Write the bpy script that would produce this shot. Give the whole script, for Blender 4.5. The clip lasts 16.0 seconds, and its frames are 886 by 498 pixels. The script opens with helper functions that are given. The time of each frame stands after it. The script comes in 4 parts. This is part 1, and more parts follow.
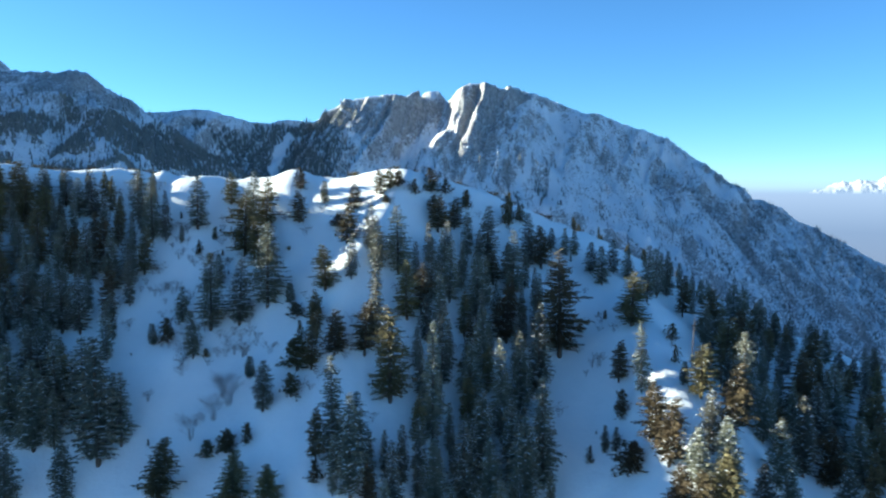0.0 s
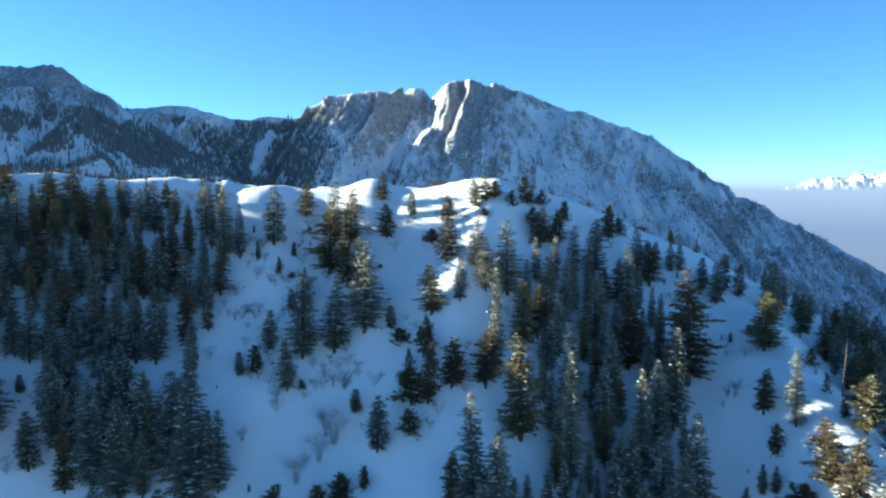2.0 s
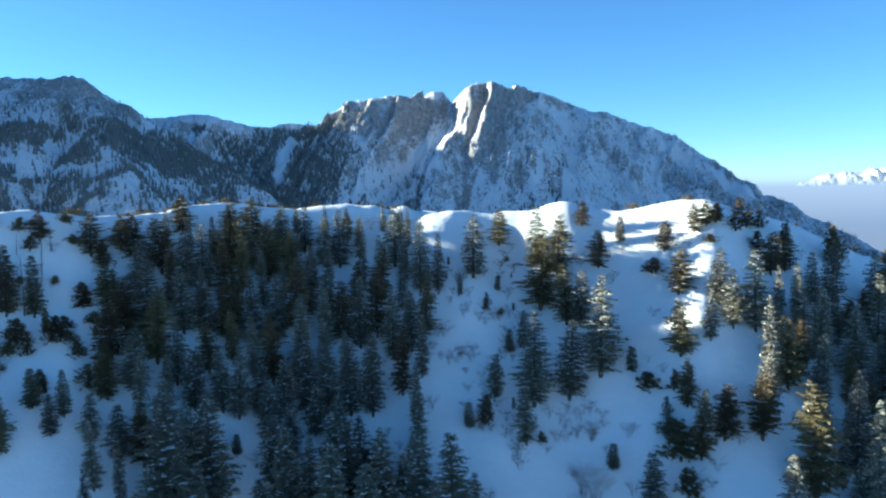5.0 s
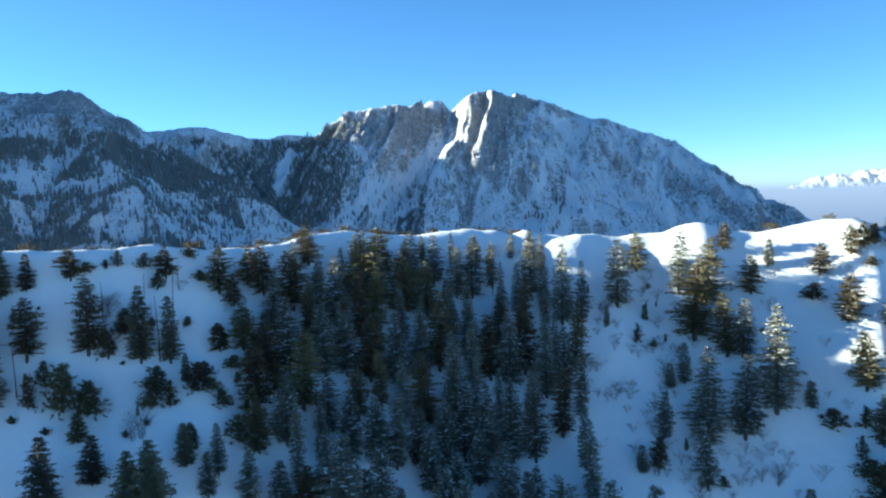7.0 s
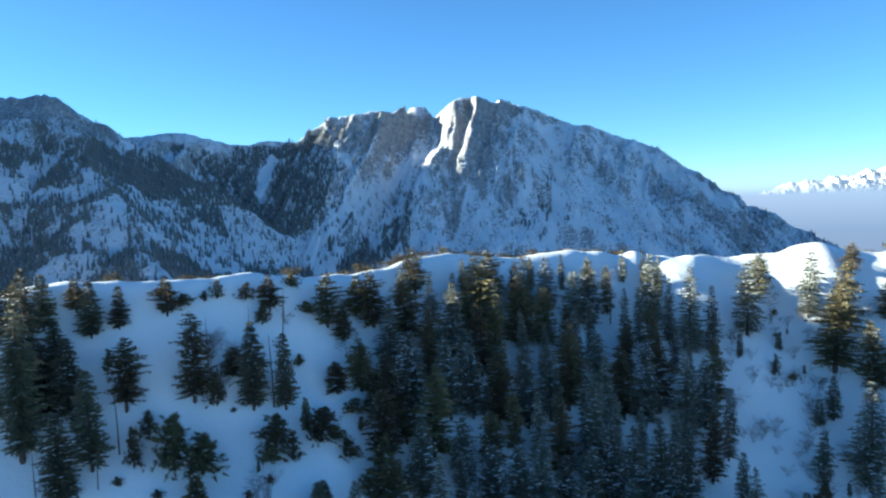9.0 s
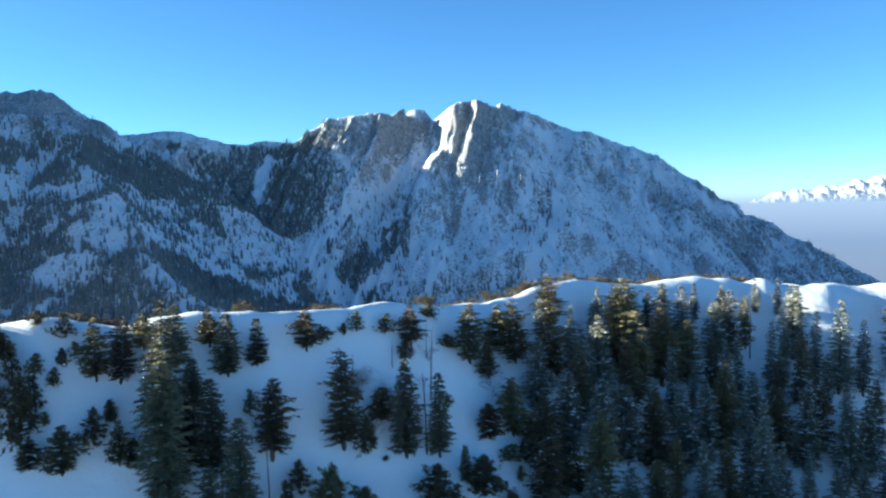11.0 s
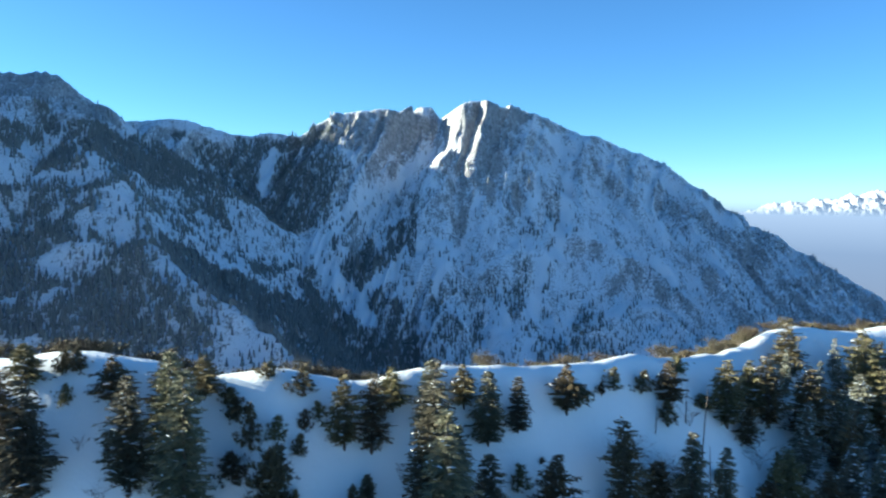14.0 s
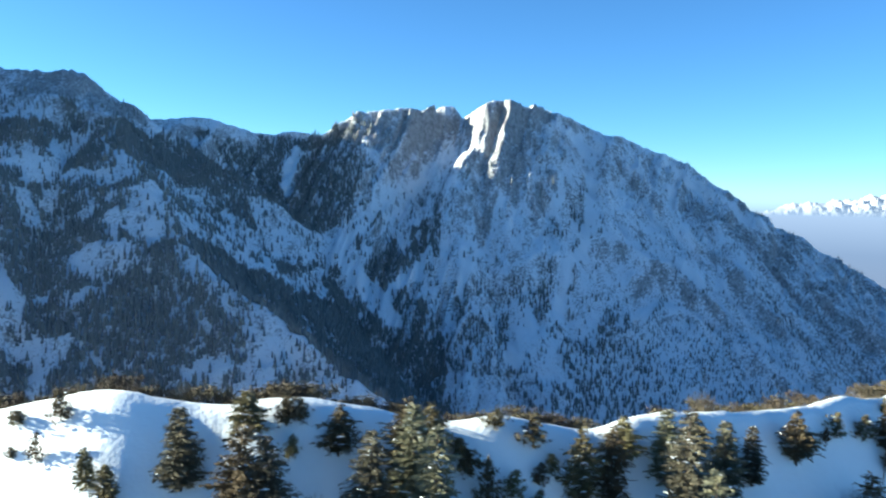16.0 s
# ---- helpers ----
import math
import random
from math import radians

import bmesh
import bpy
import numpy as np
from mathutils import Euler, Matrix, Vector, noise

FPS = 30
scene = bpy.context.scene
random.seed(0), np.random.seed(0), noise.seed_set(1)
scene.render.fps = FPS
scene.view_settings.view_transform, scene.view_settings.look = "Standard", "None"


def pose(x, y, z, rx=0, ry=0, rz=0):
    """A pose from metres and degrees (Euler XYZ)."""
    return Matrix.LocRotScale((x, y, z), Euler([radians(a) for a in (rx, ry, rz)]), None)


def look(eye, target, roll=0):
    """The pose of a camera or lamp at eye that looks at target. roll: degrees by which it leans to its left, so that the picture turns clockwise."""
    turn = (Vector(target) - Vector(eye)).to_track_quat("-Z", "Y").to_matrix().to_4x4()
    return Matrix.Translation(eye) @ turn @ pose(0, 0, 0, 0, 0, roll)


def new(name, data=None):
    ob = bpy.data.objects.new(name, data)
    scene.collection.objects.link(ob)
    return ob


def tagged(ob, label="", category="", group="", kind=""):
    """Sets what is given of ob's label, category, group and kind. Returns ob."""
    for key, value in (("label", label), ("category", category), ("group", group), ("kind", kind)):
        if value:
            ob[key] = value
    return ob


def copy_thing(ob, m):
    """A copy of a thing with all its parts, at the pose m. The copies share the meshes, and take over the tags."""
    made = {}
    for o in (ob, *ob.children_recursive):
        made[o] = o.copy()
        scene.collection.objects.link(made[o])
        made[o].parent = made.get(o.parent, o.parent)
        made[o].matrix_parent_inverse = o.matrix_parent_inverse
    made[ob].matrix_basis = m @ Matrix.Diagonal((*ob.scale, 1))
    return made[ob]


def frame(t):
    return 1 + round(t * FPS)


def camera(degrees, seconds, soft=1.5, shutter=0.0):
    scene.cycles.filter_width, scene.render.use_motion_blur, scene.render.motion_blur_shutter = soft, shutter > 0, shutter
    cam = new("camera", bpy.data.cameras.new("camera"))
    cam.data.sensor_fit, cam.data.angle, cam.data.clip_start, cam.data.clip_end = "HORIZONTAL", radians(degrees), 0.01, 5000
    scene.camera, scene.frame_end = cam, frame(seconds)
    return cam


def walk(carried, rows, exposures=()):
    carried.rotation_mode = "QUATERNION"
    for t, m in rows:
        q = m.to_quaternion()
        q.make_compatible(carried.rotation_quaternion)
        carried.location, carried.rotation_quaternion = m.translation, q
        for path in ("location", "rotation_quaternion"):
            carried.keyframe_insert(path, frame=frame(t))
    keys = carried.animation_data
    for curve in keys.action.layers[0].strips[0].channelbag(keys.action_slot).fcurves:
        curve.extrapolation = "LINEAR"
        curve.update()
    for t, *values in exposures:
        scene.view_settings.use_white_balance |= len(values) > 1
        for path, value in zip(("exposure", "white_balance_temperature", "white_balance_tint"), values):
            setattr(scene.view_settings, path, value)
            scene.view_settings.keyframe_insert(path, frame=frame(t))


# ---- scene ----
cam = camera(59.97, 16.0, soft=2.2, shutter=0.4)
ROWS = [
    (0.0, 0.00, 0.00, -0.00, 85.499, -0.001, -0.002),
    (0.5, -9.48, 4.86, 1.19, 85.465, -0.003, -0.904),
    (1.0, -20.12, 10.49, 2.52, 85.398, -0.040, -1.736),
    (1.5, -30.77, 16.00, 3.70, 85.324, -0.018, -2.070),
    (2.0, -40.16, 20.85, 4.80, 85.215, 0.036, -2.270),
    (2.5, -50.62, 26.04, 5.90, 85.162, 0.123, -2.311),
    (3.0, -61.01, 30.91, 7.11, 85.138, 0.379, -2.170),
    (3.5, -70.35, 34.84, 8.34, 85.125, 0.497, -2.137),
    (4.0, -79.69, 38.49, 9.57, 85.155, 0.679, -2.144),
    (6.5, -130.67, 55.18, 16.71, 85.734, 2.037, -2.853),
    (7.0, -140.11, 60.57, 18.08, 85.864, 2.108, -3.345),
    (7.5, -148.53, 65.62, 19.19, 85.957, 2.055, -3.966),
    (8.0, -157.60, 71.50, 20.40, 86.106, 2.178, -4.412),
    (8.5, -165.63, 76.41, 21.52, 86.181, 2.283, -4.857),
    (9.0, -174.16, 81.61, 22.81, 86.193, 2.180, -5.545),
    (11.5, -213.74, 103.79, 29.51, 86.346, 0.843, -6.943),
    (12.0, -221.68, 108.53, 30.75, 86.370, 0.427, -7.301),
    (12.5, -229.43, 112.89, 31.89, 86.351, 0.049, -7.489),
    (13.0, -236.15, 117.33, 32.73, 86.302, -0.300, -7.680),
    (13.5, -243.53, 121.93, 33.74, 86.202, -0.674, -7.668),
    (14.0, -250.16, 125.77, 34.62, 86.108, -1.050, -7.594),
    (14.5, -257.57, 129.37, 35.74, 85.964, -1.412, -7.521),
    (15.0, -264.22, 132.33, 36.80, 85.937, -1.442, -7.264),
    (15.5, -271.78, 135.09, 38.04, 85.928, -1.374, -7.037),
    (16.0, -279.62, 137.42, 39.17, 85.910, -1.390, -6.833),
]
walk(cam, [(t, pose(x, y, z, rx, ry, rz)) for t, x, y, z, rx, ry, rz in ROWS], exposures=[(0.0, 2.19, 5400, -6), (16.0, 2.19, 5400, -6)])

# ---------------------------------------------------------------- sky and sun
SUN_WAY = Vector((-0.943, 0.228, 0.25)).normalized()
world = bpy.data.worlds.new("sky")
scene.world = world
world.use_nodes = True
wn = world.node_tree.nodes
sky = wn.new("ShaderNodeTexSky")
sky.sky_type, sky.sun_disc = "NISHITA", False
sky.sun_elevation = math.asin(SUN_WAY.z)
sky.sun_rotation = math.atan2(SUN_WAY.x, SUN_WAY.y)
sky.altitude, sky.air_density, sky.dust_density, sky.ozone_density = 3200, 1.0, 0.22, 4.3
wn["Background"].inputs["Strength"].default_value = 0.05
world.node_tree.links.new(sky.outputs[0], wn["Background"].inputs["Color"])
sun = new("sun", bpy.data.lights.new("sun", "SUN"))
sun.data.energy, sun.data.angle, sun.data.color = 5.0, radians(0.6), (1.0, 0.84, 0.66)
sun.matrix_world = look(SUN_WAY * 900, (0, 0, 0))

# ---------------------------------------------------------------- land forms
TABLE = np.random.RandomState(7).rand(256, 256)


def grain(x, y, size, seed=0):
    """Smooth random values from -1 to 1 with features of that size in metres."""
    u, v = np.asarray(x) / size + seed * 17.3, np.asarray(y) / size + seed * 41.7
    i, j = np.floor(u).astype(int), np.floor(v).astype(int)
    a, b = u - i, v - j
    a, b = a * a * a * (a * (6 * a - 15) + 10), b * b * b * (b * (6 * b - 15) + 10)
    i, j, k, l = i % 256, j % 256, (i + 1) % 256, (j + 1) % 256
    low = TABLE[i, j] * (1 - a) + TABLE[k, j] * a
    high = TABLE[i, l] * (1 - a) + TABLE[k, l] * a
    return 2 * (low * (1 - b) + high * b) - 1


def rough(x, y, size, octaves=4, seed=0, fall=0.5):
    return sum(grain(x, y, size / 2 ** o, seed + o) * fall ** o for o in range(octaves))


def ridged(x, y, size, octaves=4, seed=0, fall=0.5):
    return sum((1 - 2 * np.abs(grain(x, y, size / 2 ** o, seed + o))) * fall ** o for o in range(octaves))


def soft(knots, blur, low=-700, high=500):
    """A smooth curve through knots (x, value), rounded over that many metres."""
    xs = np.arange(low, high + 1.0)
    vs = np.interp(xs, [k[0] for k in knots], [k[1] for k in knots])
    w = np.exp(-0.5 * (np.arange(-3 * blur, 3 * blur + 1) / blur) ** 2)
    vs = np.convolve(np.pad(vs, 3 * blur, mode="edge"), w / w.sum(), "valid")
    return lambda x: np.interp(x, xs, vs)


# the crest of the near ridge, in plan and in height, and how steep its face falls to the camera's side
crest_y = soft([(-600, 262), (-420, 250), (-330, 244), (-292, 238), (-250, 237), (-215, 243), (-195, 252), (-160, 272), (-130, 284),
                (-102, 286), (-54, 281), (-12, 269), (22, 276), (46, 279), (85, 284), (115, 272), (145, 255), (200, 240), (300, 230)], 7)
crest_z = soft([(-600, -40), (-420, -8), (-325, 9.8), (-311, 13.4), (-299, 10.8), (-288, 12.3), (-281, 12), (-268, 8.2), (-259, 10.6),
                (-247, 6.6), (-238, 9.3), (-226, 8.4), (-212, 7.4), (-197, 8.1), (-184, 6), (-176, 6.2), (-163, 9.4), (-138, 6.1),
                (-126, 7.2), (-101, 5.6), (-82, 2.9), (-53, 6.6), (-38, 4.0), (-13, 6.6), (2, 2), (21, -3.5), (46, -13.5), (85, -32),
                (121, -51), (146, -60), (200, -85), (300, -130)], 3)
crest_low = soft([(-600, -40), (-420, -8), (-325, 10), (-300, 11), (-280, 10.5), (-250, 8.8), (-226, 8.2), (-197, 7.4), (-163, 7.6), (-126, 6.6), (-82, 4.2),
                  (-53, 5.2), (-13, 5.2), (2, 2), (21, -3.5), (46, -13.5), (85, -32), (121, -51), (146, -60), (200, -85), (300, -130)], 7)
face = soft([(-600, 0.5), (-318, 0.55), (-302, 0.92), (-250, 0.86), (-215, 0.97), (-188, 0.85), (-160, 0.93), (-130, 0.97), (-86, 0.98), (-66, 1.0),
             (-55, 0.98), (-47, 0.94), (-36, 0.88), (-25, 0.89), (-15, 0.97), (5, 1.0), (20, 0.90), (30, 0.80), (40, 0.69), (48, 0.55), (56, 0.40), (66, 0.32),
             (76, 0.38), (90, 0.45), (115, 0.45), (200, 0.42)], 4)


def rib(x, y, ax, ay, bx, by, high, wide):
    """A rounded rib that runs down the slope from one point of the plan to another."""
    run = ((x - ax) * (bx - ax) + (y - ay) * (by - ay)) / ((bx - ax) ** 2 + (by - ay) ** 2)
    at = np.clip(run, 0, 1)
    away = np.hypot(x - ax - at * (bx - ax), y - ay - at * (by - ay))
    return high * np.exp(-(away / wide) ** 2)


def ridge_height(x, y):
    x, y = np.asarray(x, float), np.asarray(y, float)
    d = crest_y(x) - y
    east = np.clip((x + 225) / 40, 0, 1)
    w = 0.8 + 1.2 * east + 3.5 * np.exp(-((x + 45) / 50) ** 2)
    bow = np.sqrt(d * d + w * w) - w
    near = face(x) * bow
    near = np.where(d > 95, face(x) * (np.sqrt(95 ** 2 + w * w) - w) + 0.62 * (d - 95), near)
    far = 0.62 * bow
    keep = np.exp(-np.clip(d - 3, 0, 200) / 9)
    z = crest_z(x) * keep + crest_low(x) * (1 - keep) - np.where(d > 0, near, far)
    # the flank that falls away to the west of the last rib
    z = z - 0.62 * np.logaddexp(0, -(x + 306) / 1.5) * 1.5 * np.clip(d / 14, 0, 1) * np.exp(-np.clip(d - 60, 0, 400) / 60)
    # the shaded hollow east of that rib
    z = z + np.interp(x, [-309, -297, -232, -125], [0, -5, -12.5, 0]) * np.clip(d / (17 + 6 * east), 0, 1)
    z = z + rib(x, y, -13, 259, -31, 228, 4.6, 7.0) + rib(x, y, 66, 240, 51, 172, 1.2, 6)
    # shallow swells and hollows below the crest, whose eastern sides lie in shade
    z = z + rib(x, y, -90, 278, -84, 255, 2.5, 7) - rib(x, y, -70, 274, -66, 250, 2.0, 9)
    z = z + rib(x, y, -56, 271, -52, 250, 1.8, 6) - rib(x, y, -44, 264, -42, 248, 1.5, 7)
    fade = np.clip(np.abs(d) / 12, 0.25, 1)
    z = z + fade * (0.9 * grain(x, y, 17, 3) + 0.45 * grain(x, y, 6.5, 5)) + 0.14 * grain(x, y, 2.4, 6)
    return z + (0.4 + 0.6 * east) * (0.75 * grain(x, 0.3 * y, 10, 8) + 0.5 * grain(x, y, 4.2, 9)) * np.exp(-(d / 6) ** 2) + 1.6 * np.exp(-((x + 102) / 2.6) ** 2 - (d - 2) ** 2 / 6)


# the mountain: its skyline, and the forested spur that comes down from the western peak
sky_y = soft([(-2600, 1900), (-800, 1950), (-560, 2060), (-480, 2110), (-400, 2140), (-290, 2160), (-150, 2168), (0, 2155), (100, 2142), (250, 2132), (540, 2140), (820, 2050), (1100, 1940), (1700, 1800), (2600, 1700)], 30, -2700, 2700)
sky_z = soft([(-2600, 120), (-1000, 170), (-721, 194), (-662, 204), (-614, 203), (-517, 179), (-493, 177), (-426, 188), (-358, 180),
              (-329, 202), (-265, 247), (-213, 251), (-154, 263), (-102, 257), (-77, 272), (-36, 280), (-9, 274), (15, 246), (45, 268),
              (67, 280), (99, 283), (136, 274), (152, 265), (180, 274), (251, 252), (393, 202), (425, 201), (490, 174), (553, 156),
              (611, 134), (698, 67), (769, 9), (818, -30), (845, -27), (919, -82), (1024, -137), (1089, -178), (1135, -204), (1500, -420),
              (2600, -500)], 5, -2700, 2700)
steep = soft([(-2600, 0.8), (-400, 0.85), (-150, 0.80), (100, 0.84), (250, 0.86), (430, 0.74), (900, 0.66), (2600, 0.6)], 60, -2700, 2700)
# buttresses of the cliffs: where each one starts on the skyline, how far it stands out and how wide its west side is
BUTTRESSES = [(-372, 20, 22), (-318, 24, 20), (-266, 28, 22), (-201, 36, 26), (-116, 24, 18), (8, 100, 106), (142, 38, 24), (262, 18, 16), (405, 20, 18), (540, 18, 18), (690, 14, 16)]


def standing_out(x):
    total = -42 * np.exp(-((x + 24) / 48) ** 2)
    for start, reach, wide in BUTTRESSES:
        t = np.clip((x - start) / wide, 0, 1)
        total = total + reach * t * t * (3 - 2 * t) * np.exp(-np.clip(x - start - wide, 0, 900) / (1.6 * reach + 20))
    return total


def beside(x, y, ax, ay, bx, by):
    """How far each place is from a line in plan."""
    run = np.clip(((x - ax) * (bx - ax) + (y - ay) * (by - ay)) / ((bx - ax) ** 2 + (by - ay) ** 2), 0, 1)
    return np.hypot(x - ax - run * (bx - ax), y - ay - run * (by - ay))


# gullies filled with snow and stretches of bare rock on the mountain: lines in plan with their half width
SNOW_LANES_HIGH = [(-27, 2075, -142, 1990, 13), (-142, 1990, -262, 1816, 13), (-262, 1816, -310, 1764, 13), (-310, 1764, -248, 1713, 20), (-248, 1713, -198, 1638, 20),
                   (-417, 2070, -426, 1942, 15), (230, 2044, 356, 2038, 21), (215, 1901, 173, 1844, 10), (296, 1944, 243, 1787, 13), (243, 1787, 167, 1696, 13)]
SNOW_LANES_LOW = [(167, 1696, 132, 1617, 13), (541, 2080, 645, 2027, 18), (645, 2027, 734, 1932, 18), (393, 1761, 460, 1683, 11), (517, 1997, 486, 1794, 10),
                  (76, 1614, 23, 1520, 13), (-111, 1764, -214, 1677, 13), (-30, 1781, -56, 1667, 10), (57, 1859, -27, 1706, 8), (-96, 2056, -192, 1871, 8)]
BARE_ROCK = [(-313, 2033, -196, 2065, 31), (-196, 2065, -55, 2133, 31), (130, 2016, 90, 1887, 31), (576, 1938, 720, 1850, 34), (538, 1744, 581, 1619, 28),
             (351, 1822, 401, 1765, 6), (401, 1765, 448, 1642, 6), (402, 1762, 317, 1660, 7), (43, 1896, 3, 1792, 18), (156, 1891, 106, 1771, 14),
             (325, 2058, 405, 1933, 11)]
CLIFF_ROCK = [(37, 2050, 21, 2049, 4), (56, 2033, 37, 2011, 7), (71, 2022, 22, 1943, 9), (97, 2018, 45, 1917, 10), (-54, 2157, -63, 2115, 26), (-8, 2165, -29, 2141, 12),
              (-878, 1743, -820, 1756, 55), (-817, 1747, -728, 1771, 28)]


def snow_depth(x, y):
    """More than nothing where snow lies deep, less where the wind has bared the rock."""
    wavy_x, wavy_y = x + 6 * rough(x, y, 30, 3, 105), y + 8 * rough(x, y, 30, 3, 107)
    deep, bared = np.zeros(np.shape(x)), np.zeros(np.shape(x))
    for ax, ay, bx, by, wide in SNOW_LANES_HIGH + SNOW_LANES_LOW:
        deep = np.maximum(deep, np.exp(-(beside(wavy_x, wavy_y, ax, ay, bx, by) / wide) ** 4))
    for ax, ay, bx, by, wide in BARE_ROCK + CLIFF_ROCK:
        bared = np.maximum(bared, np.exp(-(beside(wavy_x, wavy_y, ax, ay, bx, by) / wide) ** 4))
    return 0.45 * deep - 0.26 * bared


def mountain_height(x, y):
    x, y = np.asarray(x, float), np.asarray(y, float)
    below = np.clip(sky_y(x) - y, 0, 700)
    # the edges of the cliffs come down towards the west
    lean = x + 0.5 * np.clip(below, 0, 260) + np.clip(below / 40, 0.3, 1) * (5 * rough(x, y, 90, 3, 11) + 3 * rough(x, y, 14, 2, 13))
    fade = np.exp(-np.clip(below - 190, 0, 900) / 90)
    # sharp flutes down the cliffs
    flute = 9 * ridged(lean, below * 0.10, 44, 3, 15, 0.6) + 4 * rough(x, y, 11, 2, 17)
    d = sky_y(x) - ((standing_out(lean) + flute * np.clip((x + 420) / 60, 0, 1) * (1 - 0.5 * np.exp(-((lean - 48) / 58) ** 2))) * fade + 25 * (1 - fade)) - y
    d = d - 3.2 * ridged(lean, below * 0.08, 15, 2, 19) * fade * np.clip((x + 420) / 60, 0, 1)
    # gullies that run down the face; on the eastern half they slant to the east
    tilt = np.clip((x - 150) / 250, -0.8, 1)
    u = x - tilt * 0.55 * d + 14 * rough(x, y, 120, 3, 12)
    ribs = 20 * ridged(u, d * 0.13, 150, 4, 21, 0.55) + 9 * ridged(u, d * 0.2, 38, 3, 25) + 3.5 * ridged(u, d * 0.1, 15, 2, 28)
    crag = 3.4 * rough(x, y * 0.7, 16, 3, 31)
    drop = steep(x) * (np.sqrt(d * d + 1) - 1) + (13 + 32 * np.exp(-((x - 10) / 330) ** 6)) * (1 - np.exp(-np.clip(d, 0, 900) / 24))
    meadow = np.exp(-((x + 612) / 108) ** 4) * np.exp(-np.clip(d - 40, 0, 900) / 25)
    drop = drop * (1 - meadow) + 0.52 * np.clip(d, 0, 900) * meadow
    ribs, crag = ribs * (1 - 0.85 * meadow), crag * (1 - 0.7 * meadow)
    rim = sky_z(x) - 4 * np.exp(-((x - 20) / 330) ** 4)
    front = rim - drop + ribs * np.clip(d / 60, 0, 1) + crag * np.clip(d / 18, 0.3, 1) + (2.0 * rough(x, 0 * y, 34, 4, 33, 0.6) + 1.6 * ridged(x, 0 * y, 17, 2, 35)) * np.where(x > 200, 0.5, 1.0) * np.exp(-(d / 40) ** 2)
    main = np.where(d > 0, front, rim + 0.55 * d + (2.0 * rough(x, 0 * y, 34, 4, 33, 0.6) + 1.6 * ridged(x, 0 * y, 17, 2, 35)) * np.where(x > 200, 0.5, 1.0) * np.exp(-(d / 40) ** 2))
    # western spur
    s = 0.577 * (x + 850) - 0.816 * (y - 1800)
    q = 0.816 * (x + 850) + 0.577 * (y - 1800)
    q = q + 22 * grain(s, 0 * s, 140, 41)
    flank = np.where(q > 0, 0.62 * q, -0.5 * q)
    flank = np.sqrt(flank ** 2 + 36) - 6
    west = 262 - 0.54 * np.clip(s, 0, 2000) - flank
    crown = 265 + 3 * rough(x, 0 * y, 34, 3, 44) - 0.62 * np.abs(y - 1800) * np.where(y < 1800, 0.9, 1) - 0.68 * np.clip(x + 826, 0, 900) + 0.08 * np.clip(-890 - x, 0, 100) - 0.1 * np.clip(-1000 - x, 0, 900)
    west = np.maximum(west, crown)
    # an unseen ridge added further west, to keep the massif in shade
    west = np.maximum(west, 494 - 0.85 * np.abs(x + 1490) - 0.8 * np.clip(y - 2420, 0, 900) - 0.9 * np.clip(1250 - y, 0, 900))
    summit = np.exp(-np.clip(s, 0, 900) / 160)
    west = west + (11 - 7 * summit) * ridged(x + 0.3 * y, y, 130, 4, 51) + 2.5 * rough(x, y, 18, 3, 55) + 2 * rough(x, y, 20, 3, 56) - 5 * np.abs(rough(x, y, 24, 4, 59, 0.6)) * summit
    # a lower spur in the valley
    s2 = 0.72 * (x + 500) - 0.69 * (y - 1290)
    q2 = 0.69 * (x + 500) + 0.72 * (y - 1290)
    low = -64 - 0.41 * s2 - np.where(q2 > 0, 0.75, 0.7) * np.abs(q2) - 0.8 * np.clip(-s2, 0, 900) + 6 * ridged(x, y, 60, 3, 57)
    top = np.maximum(np.maximum(main, west), low)
    return np.maximum(top, -430 + 8 * rough(x, y, 120, 3, 58))

# ---------------------------------------------------------------- materials
def material(name, rough_value=0.8):
    m = bpy.data.materials.new(name)
    m.use_nodes = True
    n, l = m.node_tree.nodes, m.node_tree.links
    b = n["Principled BSDF"]
    b.inputs["Roughness"].default_value = rough_value
    b.inputs["Specular IOR Level"].default_value = 0.25
    return m, n, l, b


def noise_node(n, l, size, detail=4.0, rough_value=0.55, stretch=(1, 1, 1), turn=(0, 0, 0), space="Object"):
    """Noise with features of that size in metres."""
    c = n.new("ShaderNodeTexCoord")
    p = n.new("ShaderNodeMapping")
    p.inputs["Scale"].default_value = stretch
    p.inputs["Rotation"].default_value = [radians(a) for a in turn]
    t = n.new("ShaderNodeTexNoise")
    t.inputs["Scale"].default_value, t.inputs["Detail"].default_value, t.inputs["Roughness"].default_value = 1.0 / size, detail, rough_value
    l.new(c.outputs[space], p.inputs["Vector"])
    l.new(p.outputs[0], t.inputs["Vector"])
    return t.outputs["Fac"]


def ramp(n, l, fac, stops):
    r = n.new("ShaderNodeValToRGB")
    e = r.color_ramp.elements
    while len(e) < len(stops):
        e.new(0.5)
    for el, (at, colour) in zip(e, stops):
        el.position, el.color = at, (*colour, 1) if len(colour) == 3 else colour
    l.new(fac, r.inputs["Fac"])
    return r.outputs["Color"]


